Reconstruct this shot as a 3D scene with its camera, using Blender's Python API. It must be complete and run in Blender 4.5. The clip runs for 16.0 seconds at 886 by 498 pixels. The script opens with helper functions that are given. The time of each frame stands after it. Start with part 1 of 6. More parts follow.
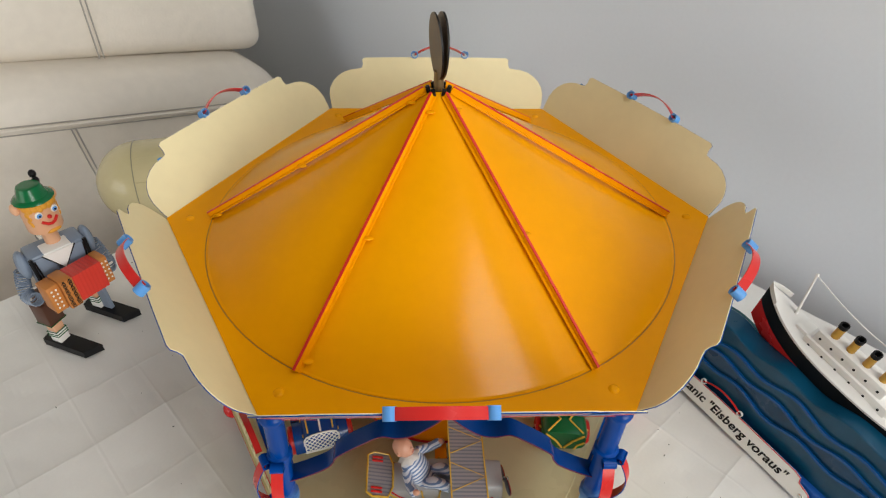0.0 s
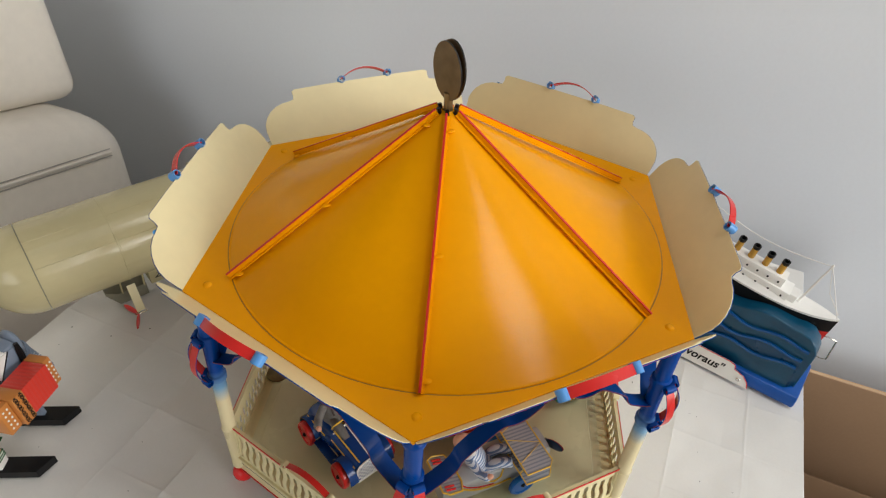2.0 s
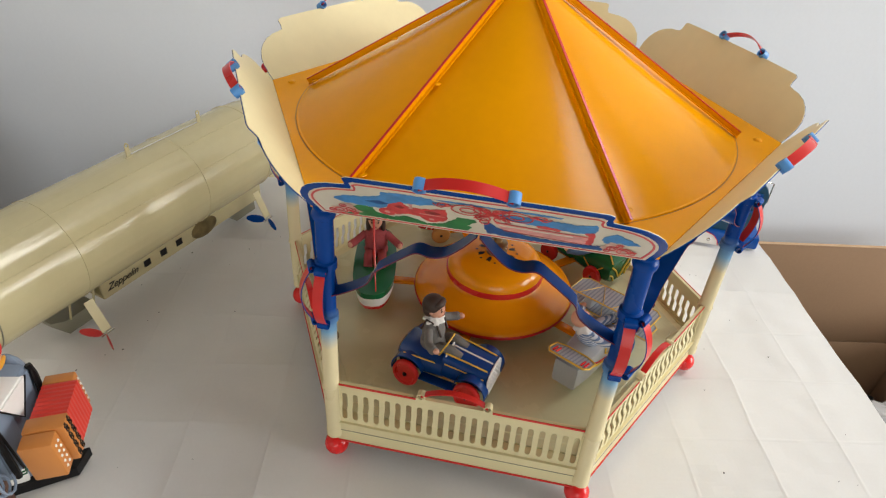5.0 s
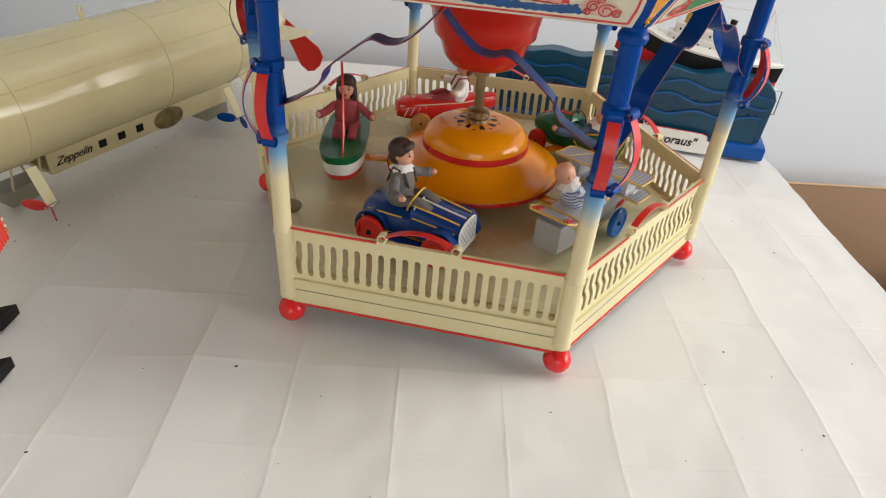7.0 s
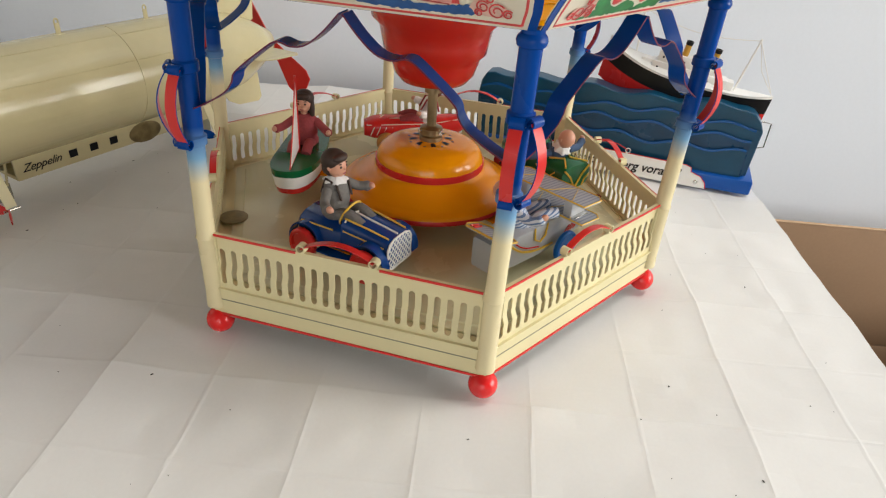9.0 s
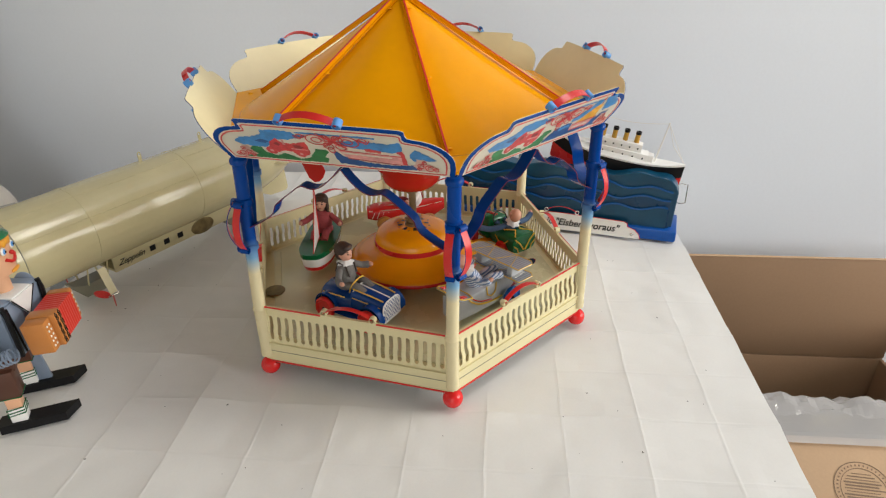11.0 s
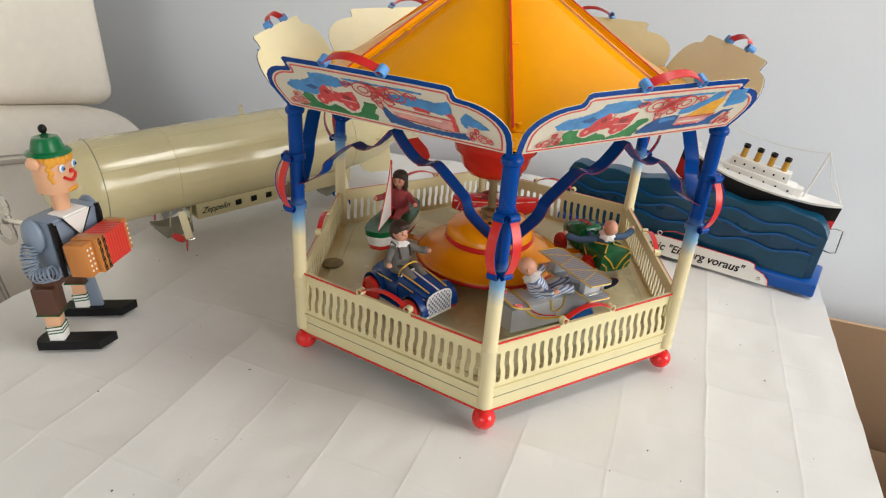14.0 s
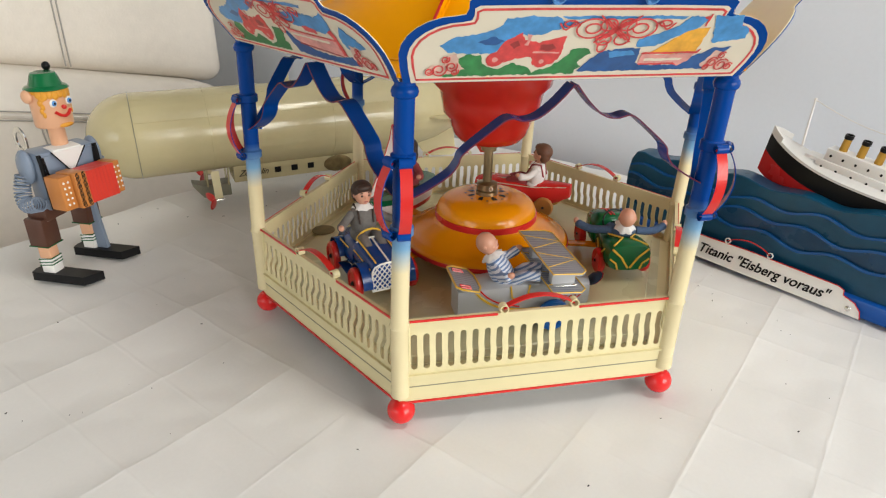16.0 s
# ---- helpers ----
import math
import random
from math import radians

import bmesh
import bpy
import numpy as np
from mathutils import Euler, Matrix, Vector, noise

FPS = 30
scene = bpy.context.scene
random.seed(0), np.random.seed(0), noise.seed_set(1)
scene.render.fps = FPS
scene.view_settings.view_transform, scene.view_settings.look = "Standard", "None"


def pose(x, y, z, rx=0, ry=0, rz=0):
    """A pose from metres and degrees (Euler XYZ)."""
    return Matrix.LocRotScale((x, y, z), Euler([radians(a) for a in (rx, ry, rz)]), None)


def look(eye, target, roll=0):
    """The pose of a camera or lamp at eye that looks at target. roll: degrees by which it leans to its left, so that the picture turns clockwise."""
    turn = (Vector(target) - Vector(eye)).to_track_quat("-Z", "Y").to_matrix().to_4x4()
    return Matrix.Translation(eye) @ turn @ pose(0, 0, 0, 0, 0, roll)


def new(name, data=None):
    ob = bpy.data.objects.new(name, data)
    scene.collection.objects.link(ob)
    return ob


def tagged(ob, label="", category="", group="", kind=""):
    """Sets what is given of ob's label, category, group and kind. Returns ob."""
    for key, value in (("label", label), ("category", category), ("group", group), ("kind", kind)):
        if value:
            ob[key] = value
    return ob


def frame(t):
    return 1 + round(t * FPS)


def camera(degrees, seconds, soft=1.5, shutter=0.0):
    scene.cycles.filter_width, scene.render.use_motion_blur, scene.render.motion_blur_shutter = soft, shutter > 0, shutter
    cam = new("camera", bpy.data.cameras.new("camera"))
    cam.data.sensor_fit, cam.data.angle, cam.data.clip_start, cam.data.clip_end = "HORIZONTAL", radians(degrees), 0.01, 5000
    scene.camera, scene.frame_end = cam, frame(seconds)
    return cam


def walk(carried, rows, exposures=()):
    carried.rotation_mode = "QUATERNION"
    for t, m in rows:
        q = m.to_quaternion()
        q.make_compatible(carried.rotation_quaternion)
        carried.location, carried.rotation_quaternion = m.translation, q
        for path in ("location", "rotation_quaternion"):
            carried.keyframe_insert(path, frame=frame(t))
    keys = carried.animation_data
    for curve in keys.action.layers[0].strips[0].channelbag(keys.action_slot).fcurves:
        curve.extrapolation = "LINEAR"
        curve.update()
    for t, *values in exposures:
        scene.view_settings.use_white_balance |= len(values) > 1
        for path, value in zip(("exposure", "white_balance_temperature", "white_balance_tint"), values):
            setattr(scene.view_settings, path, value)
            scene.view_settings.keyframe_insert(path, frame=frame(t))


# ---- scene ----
cam = camera(69.8, 16.0, soft=1.2)
PATH = [
    (0, (-0.008, -0.391, 0.534), (0.052, 1.153, -0.736), 1.2),
    (0.5, (-0.026, -0.391, 0.565), (0.067, 1.157, -0.697), 1.0),
    (1, (-0.072, -0.388, 0.577), (0.212, 1.135, -0.689), 2.3),
    (1.5, (-0.145, -0.38, 0.567), (0.383, 1.071, -0.705), 2.1),
    (2, (-0.18, -0.375, 0.559), (0.5, 1.019, -0.704), 2.5),
    (2.5, (-0.186, -0.366, 0.544), (0.534, 1.024, -0.701), 2.3),
    (3, (-0.246, -0.319, 0.531), (0.655, 0.947, -0.729), 1.8),
    (3.5, (-0.299, -0.306, 0.537), (0.758, 0.85, -0.706), 1.4),
    (4, (-0.302, -0.303, 0.528), (0.795, 0.876, -0.659), 3.0),
    (4.5, (-0.358, -0.272, 0.491), (0.813, 0.841, -0.688), 1.8),
    (5, (-0.402, -0.273, 0.45), (0.848, 0.767, -0.715), 3.2),
    (5.2, (-0.401, -0.282, 0.43), (0.847, 0.764, -0.731), 3.6),
    (7.3, (-0.401, -0.317, 0.317), (0.858, 0.75, -0.812), 3.9),
    (7.5, (-0.394, -0.318, 0.316), (0.896, 0.755, -0.772), 4.1),
    (8, (-0.383, -0.326, 0.313), (0.916, 0.739, -0.772), 3.9),
    (8.5, (-0.363, -0.345, 0.303), (0.909, 0.759, -0.775), 3.3),
    (9, (-0.345, -0.367, 0.305), (0.871, 0.826, -0.743), 3.9),
    (9.2, (-0.347, -0.386, 0.313), (0.845, 0.856, -0.705), 3.4),
    (11.3, (-0.441, -0.527, 0.439), (0.76, 0.766, -0.504), -1.4),
    (11.5, (-0.452, -0.535, 0.447), (0.733, 0.746, -0.53), -1.0),
    (12, (-0.482, -0.538, 0.467), (0.666, 0.768, -0.522), -1.8),
    (12.5, (-0.505, -0.548, 0.504), (0.654, 0.765, -0.462), -1.9),
    (13, (-0.502, -0.545, 0.491), (0.696, 0.751, -0.449), 0.2),
    (13.5, (-0.416, -0.528, 0.411), (0.578, 0.933, -0.526), 0.2),
    (14, (-0.328, -0.507, 0.37), (0.529, 1.056, -0.536), 2.5),
    (14.5, (-0.3, -0.476, 0.344), (0.492, 1.142, -0.526), 1.8),
    (15, (-0.23, -0.48, 0.318), (0.349, 1.218, -0.567), 0.7),
    (15.5, (-0.187, -0.504, 0.311), (0.331, 1.217, -0.565), 0.6),
    (16, (-0.144, -0.522, 0.307), (0.224, 1.24, -0.564), 1.1),
]
walk(cam, [(t, look(eye, target, roll)) for t, eye, target, roll in PATH],
     [(0, -0.34), (1.5, -0.36), (2.5, -0.28), (4, -0.15), (5.2, 0.0), (7.3, 0.02), (9.2, 0.0), (11.3, -0.16), (13, -0.15), (14, -0.05), (16, -0.05)])

# ---- world, sun and large lights ----
U = Vector((0.747, 0.664, 0.0)).normalized()      # along the table, towards the wall
V = Vector((-U.y, U.x, 0.0))                      # across the table, towards the sofa
UV = Matrix(((U.x, V.x, 0, 0), (U.y, V.y, 0, 0), (0, 0, 1, 0), (0, 0, 0, 1)))   # table axes to world

world = bpy.data.worlds.new("sky")
scene.world = world
world.use_nodes = True
wn = world.node_tree.nodes
sky = wn.new("ShaderNodeTexSky")
sky.sky_type, sky.sun_disc, sky.sun_elevation, sky.sun_rotation = "NISHITA", False, radians(48), radians(200)
wn["Background"].inputs["Strength"].default_value = 0.12
world.node_tree.links.new(sky.outputs[0], wn["Background"].inputs["Color"])


def area_lamp(name, m, sx, sy, power, colour):
    lamp = bpy.data.lights.new(name, "AREA")
    lamp.shape, lamp.size, lamp.size_y, lamp.energy, lamp.color = "RECTANGLE", sx, sy, power, colour
    ob = new(name, lamp)
    ob.matrix_world = m
    return tagged(ob, "area light in an unseen opening", "light", kind="structure")


SKYLIGHT = Vector((0.58, -0.70, 1.78))
area_lamp("skylight_daylight", look(SKYLIGHT, SKYLIGHT - Vector((0, 0, 1))) @ pose(0, 0, 0, 0, 0, 41.6), 0.42, 0.58, 12.8, (1.0, 0.96, 0.86))
WINDOW = UV @ Vector((-0.60, -3.04, 0.86))
area_lamp("window_daylight", look(WINDOW, WINDOW + V), 2.0, 1.6, 93, (1.0, 0.97, 0.905))
# added fill, no known window here: lifts the left wall and the sofa
SIDE_FILL = UV @ Vector((-2.64, 0.02, 0.66))
area_lamp("side_fill_light", look(SIDE_FILL, SIDE_FILL + U), 1.4, 1.2, 11.5, (1.0, 0.98, 0.92))

# ---- materials ----


def material(name, colour, rough=0.5, metal=0.0, coat=0.0, grain=0.04, scale=120.0, bump=0.0, bump_scale=300.0, stain=0.06, stain_scale=9.0, spec=0.5):
    """A surface with colour variation at two scales, uneven gloss and a fine relief."""
    m = bpy.data.materials.new(name)
    m.use_nodes = True
    n, link = m.node_tree.nodes, m.node_tree.links.new
    b = n["Principled BSDF"]
    b.inputs["Metallic"].default_value = metal
    b.inputs["Coat Weight"].default_value = coat
    b.inputs["Coat Roughness"].default_value = 0.12
    b.inputs["Specular IOR Level"].default_value = spec
    tc = n.new("ShaderNodeTexCoord")
    fine, wide = n.new("ShaderNodeTexNoise"), n.new("ShaderNodeTexNoise")
    fine.inputs["Scale"].default_value, wide.inputs["Scale"].default_value = scale, stain_scale
    fine.inputs["Detail"].default_value, wide.inputs["Detail"].default_value = 4, 5
    for t in (fine, wide):
        link(tc.outputs["Object"], t.inputs["Vector"])
    a = n.new("ShaderNodeMapRange")
    a.inputs["To Min"].default_value, a.inputs["To Max"].default_value = 1 - 2 * grain, 1 + 2 * grain
    c = n.new("ShaderNodeMapRange")
    c.inputs["To Min"].default_value, c.inputs["To Max"].default_value = 1 - 2 * stain, 1 + 2 * stain
    link(fine.outputs["Fac"], a.inputs["Value"])
    link(wide.outputs["Fac"], c.inputs["Value"])
    mul = n.new("ShaderNodeMath")
    mul.operation = "MULTIPLY"
    link(a.outputs[0], mul.inputs[0])
    link(c.outputs[0], mul.inputs[1])
    mix = n.new("ShaderNodeVectorMath")
    mix.operation = "SCALE"
    mix.inputs[0].default_value = colour[:3]
    link(mul.outputs[0], mix.inputs["Scale"])
    link(mix.outputs[0], b.inputs["Base Color"])
    r = n.new("ShaderNodeMapRange")
    r.inputs["To Min"].default_value, r.inputs["To Max"].default_value = max(0.02, rough - 0.09), min(1, rough + 0.09)
    link(wide.outputs["Fac"], r.inputs["Value"])
    link(r.outputs[0], b.inputs["Roughness"])
    if bump:
        t = n.new("ShaderNodeTexNoise")
        t.inputs["Scale"].default_value, t.inputs["Detail"].default_value = bump_scale, 3
        link(tc.outputs["Object"], t.inputs["Vector"])
        bp = n.new("ShaderNodeBump")
        bp.inputs["Strength"].default_value, bp.inputs["Distance"].default_value = bump, 0.001
        link(t.outputs["Fac"], bp.inputs["Height"])
        link(bp.outputs[0], b.inputs["Normal"])
    return m


def paint(name, colour, rough=0.3, coat=0.12, spec=0.3, **more):
    return material(name, colour, rough, coat=coat, grain=0.015, stain=0.05, stain_scale=14, bump=0.06, bump_scale=90, spec=spec, **more)


ORANGE = paint("roof_orange_paint", (0.85, 0.345, 0.0006), 0.18, 0.0, spec=0.12)
YELLOW = paint("dome_yellow_paint", (0.80, 0.29, 0.003), 0.18, 0.25)
CREAM = paint("cream_paint", (0.68, 0.605, 0.355), 0.34, 0.12)
CREAM_PANEL = paint("panel_cream_paint", (0.77, 0.69, 0.42), 0.38, 0.1)
EDGE_RED = paint("edge_red_paint", (0.12, 0.010, 0.035), 0.4, 0.0)
RED = paint("red_paint", (0.60, 0.025, 0.022), 0.28)
BALL_RED = paint("ball_red_paint", (0.70, 0.018, 0.018), 0.2, 0.3)
BOWL_RED = paint("bowl_red_paint", (0.52, 0.020, 0.012), 0.22, 0.25)
BLUE = paint("blue_paint", (0.0004, 0.049, 0.27), 0.24, 0.0, spec=0.15)
SKY_BLUE = paint("scroll_blue_paint", (0.10, 0.30, 0.66), 0.34)
WHITE = paint("white_paint", (0.80, 0.79, 0.76), 0.35)
BLACK = paint("black_paint", (0.007, 0.007, 0.008), 0.4, 0.0, spec=0.2)
GREEN = paint("green_paint", (0.004, 0.11, 0.035), 0.25, 0.2)
ENAMEL_BLUE = paint("car_blue_paint", (0.002, 0.045, 0.22), 0.22, 0.25)
WHEEL_BLUE = paint("wheel_blue_paint", (0.004, 0.11, 0.42), 0.3)
DARK_BLUE = paint("dark_blue_paint", (0.004, 0.018, 0.055), 0.3)
LINE_YELLOW = paint("line_yellow_paint", (0.72, 0.45, 0.05), 0.35)
SILVER = paint("silver_paint", (0.43, 0.44, 0.46), 0.35, 0.3)
TAN = paint("wheel_tan_paint", (0.50, 0.23, 0.06), 0.4)
BRASS = material("old_brass", (0.30, 0.22, 0.12), 0.35, metal=0.9, stain=0.2, stain_scale=60)
STEEL = material("bright_steel", (0.62, 0.61, 0.58), 0.25, metal=1.0, stain=0.1)
BRONZE = material("bronze_plaque", (0.20, 0.15, 0.07), 0.45, metal=0.7, stain=0.3, stain_scale=120)
ZEP = paint("zeppelin_cream_paint", (0.57, 0.50, 0.29), 0.17, 0.1, spec=0.5)
_t, _lk = ZEP.node_tree.nodes, ZEP.node_tree.links.new
_mp, _nz, _bp = _t.new("ShaderNodeMapping"), _t.new("ShaderNodeTexNoise"), _t.new("ShaderNodeBump")
_mp.inputs["Scale"].default_value = (6, 110, 110)
_nz.inputs["Scale"].default_value, _nz.inputs["Detail"].default_value = 1.0, 3
_bp.inputs["Strength"].default_value, _bp.inputs["Distance"].default_value = 0.55, 0.0012
_lk(_t["Texture Coordinate"].outputs["Object"], _mp.inputs["Vector"])
_lk(_mp.outputs[0], _nz.inputs["Vector"])
_lk(_nz.outputs["Fac"], _bp.inputs["Height"])
_lk(_bp.outputs[0], _t["Principled BSDF"].inputs["Normal"])
GOND = paint("gondola_grey_paint", (0.24, 0.23, 0.17), 0.4)
DECK = paint("deck_cream_paint", (0.615, 0.59, 0.37), 0.26, 0.3)
SEA = material("sea_paint", (0.002, 0.058, 0.118), 0.3, coat=0.1, grain=0.06, scale=160, stain=0.24, stain_scale=26, bump=0.2, bump_scale=70, spec=0.35)
SEA_DEEP = material("deep_sea_paint", (0.002, 0.044, 0.108), 0.28, coat=0.12, grain=0.06, scale=160, stain=0.26, stain_scale=30, bump=0.2, bump_scale=70, spec=0.35)
WAVE = paint("wave_blue_paint", (0.004, 0.080, 0.28), 0.25, 0.2)
SEA_GREEN = material("sea_green_paint", (0.003, 0.074, 0.088), 0.3, coat=0.12, grain=0.06, scale=160, stain=0.24, stain_scale=24, bump=0.2, bump_scale=70, spec=0.35)
BASE_BLUE = paint("base_blue_paint", (0.003, 0.072, 0.33), 0.3, 0.05)
LEATHER = material("cream_leather", (0.80, 0.74, 0.655), 0.42, grain=0.03, scale=60, bump=0.25, bump_scale=260, stain=0.05, stain_scale=4)
THREAD = material("seam_thread", (0.42, 0.39, 0.35), 0.7)
WALL_PAINT = material("wall_paint", (0.78, 0.82, 0.88), 0.8, grain=0.01, scale=200, bump=0.12, bump_scale=140, stain=0.02, stain_scale=2)
# unseen walls, coloured dark so that little light bounces back into the room
LOW_BOUNCE_WALL = material("low_bounce_wall", (0.20, 0.19, 0.175), 0.85, grain=0.01)
# unseen wall, paler than the other far walls to bounce light into the corner
SOFA_WALL = material("sofa_wall_paint", (0.66, 0.62, 0.55), 0.85, grain=0.01)
# unseen ceiling, darkened to weaken its reflection in the roof and the fill
LOW_BOUNCE_CEILING = material("low_bounce_ceiling", (0.20, 0.188, 0.17), 0.85, grain=0.01)
PAPER = material("white_paper", (0.76, 0.75, 0.725), 0.60, grain=0.012, scale=400, bump=0.10, bump_scale=55, stain=0.035, stain_scale=11)
# one cardboard in two tones: shaded box sides, then the lit upturned flap
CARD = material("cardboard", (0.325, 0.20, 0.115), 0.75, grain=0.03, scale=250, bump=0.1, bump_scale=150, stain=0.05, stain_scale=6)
CARD_LIGHT = material("cardboard_lit", (0.50, 0.33, 0.195), 0.75, grain=0.03, scale=250, stain=0.04, stain_scale=6)
INK = material("brown_ink", (0.20, 0.13, 0.08), 0.7)
WOOD_FLOOR = material("dark_floor", (0.16, 0.11, 0.08), 0.5, grain=0.1, scale=20)
SKIN = material("doll_skin", (0.60, 0.30, 0.20), 0.45, grain=0.02)
HAIR = material("dark_hair", (0.035, 0.018, 0.012), 0.6, grain=0.2, scale=900)
BROWN_HAIR = material("brown_hair", (0.12, 0.05, 0.025), 0.6, grain=0.2, scale=900)
FABRIC_GREY = material("grey_cloth", (0.15, 0.14, 0.13), 0.9, grain=0.12, scale=700, bump=0.4, bump_scale=900)
FABRIC_BLUE = material("blue_cloth", (0.05, 0.09, 0.17), 0.9, grain=0.2, scale=700, bump=0.4, bump_scale=900)
FABRIC_RED = material("red_cloth", (0.30, 0.05, 0.055), 0.9, grain=0.15, scale=700, bump=0.4, bump_scale=900)
FABRIC_WHITE = material("white_cloth", (0.72, 0.70, 0.68), 0.9, grain=0.05, scale=700, bump=0.3, bump_scale=900)
TOY_SKIN = paint("figure_skin_paint", (0.72, 0.40, 0.24), 0.35)
TOY_GREY = paint("figure_jacket_paint", (0.20, 0.25, 0.33), 0.4)
TOY_BROWN = paint("figure_trouser_paint", (0.085, 0.035, 0.022), 0.4)
FIGURE_HAIR = paint("figure_hair_paint", (0.72, 0.33, 0.035), 0.4)
TOY_HAT = paint("figure_hat_paint", (0.004, 0.14, 0.045), 0.25, 0.25)
WOOD_ORANGE = paint("accordion_orange_paint", (0.50, 0.19, 0.045), 0.4)
BELLOWS = paint("accordion_red_paint", (0.62, 0.045, 0.03), 0.35)


def striped(name, first, second, period, axis="Y", thin=0.5):
    m = material(name, first, 0.4)
    n, link = m.node_tree.nodes, m.node_tree.links.new
    sep, tc = n.new("ShaderNodeSeparateXYZ"), n["Texture Coordinate"]
    link(tc.outputs["Object"], sep.inputs[0])
    mod = n.new("ShaderNodeMath")
    mod.operation, mod.inputs[1].default_value = "PINGPONG", period
    link(sep.outputs[axis], mod.inputs[0])
    gt = n.new("ShaderNodeMath")
    gt.operation, gt.inputs[1].default_value = "GREATER_THAN", period * thin
    link(mod.outputs[0], gt.inputs[0])
    mix = n.new("ShaderNodeMix")
    mix.data_type = "RGBA"
    mix.inputs["A"].default_value, mix.inputs["B"].default_value = (*first, 1), (*second, 1)
    link(gt.outputs[0], mix.inputs["Factor"])
    link(mix.outputs["Result"], n["Principled BSDF"].inputs["Base Color"])
    return m


SAILOR = striped("striped_cloth", (0.62, 0.66, 0.74), (0.13, 0.21, 0.40), 0.0012, "Z", 0.55)
WING = striped("wing_stripes", (0.34, 0.35, 0.38), (0.21, 0.22, 0.27), 0.0013, "Y", 0.6)

# posts are airbrushed from cream below to blue above
POST = paint("post_paint_cream_to_blue", (0.69, 0.60, 0.37), 0.26, 0.0, spec=0.18)
_n, _l = POST.node_tree.nodes, POST.node_tree.links.new
_sep = _n.new("ShaderNodeSeparateXYZ")
_l(_n["Texture Coordinate"].outputs["Object"], _sep.inputs[0])
_ramp = _n.new("ShaderNodeValToRGB")
_map = _n.new("ShaderNodeMapRange")
_map.inputs["From Min"].default_value, _map.inputs["From Max"].default_value = 0.121, 0.158
_l(_sep.outputs["Z"], _map.inputs["Value"])
_l(_map.outputs[0], _ramp.inputs["Fac"])
_e = _ramp.color_ramp.elements
_e[0].position, _e[0].color = 0.0, (0.69, 0.60, 0.37, 1)
_e[1].position, _e[1].color = 1.0, (0.0004, 0.049, 0.27, 1)
_k = _ramp.color_ramp.elements.new(0.45)
_k.color = (0.17, 0.34, 0.52, 1)
_l(_ramp.outputs["Color"], _n["Principled BSDF"].inputs["Base Color"])

# ---- mesh tools ----


def leaning(p):
    """The upper part of the carousel stands a few millimetres out of true."""
    x, y, z = p
    k = min(1.0, max(0.0, (z - 0.08) / 0.16)) * 0.0052 - min(1.0, max(0.0, (z - 0.245) / 0.105)) * 0.0032
    return (x + k, y, z)


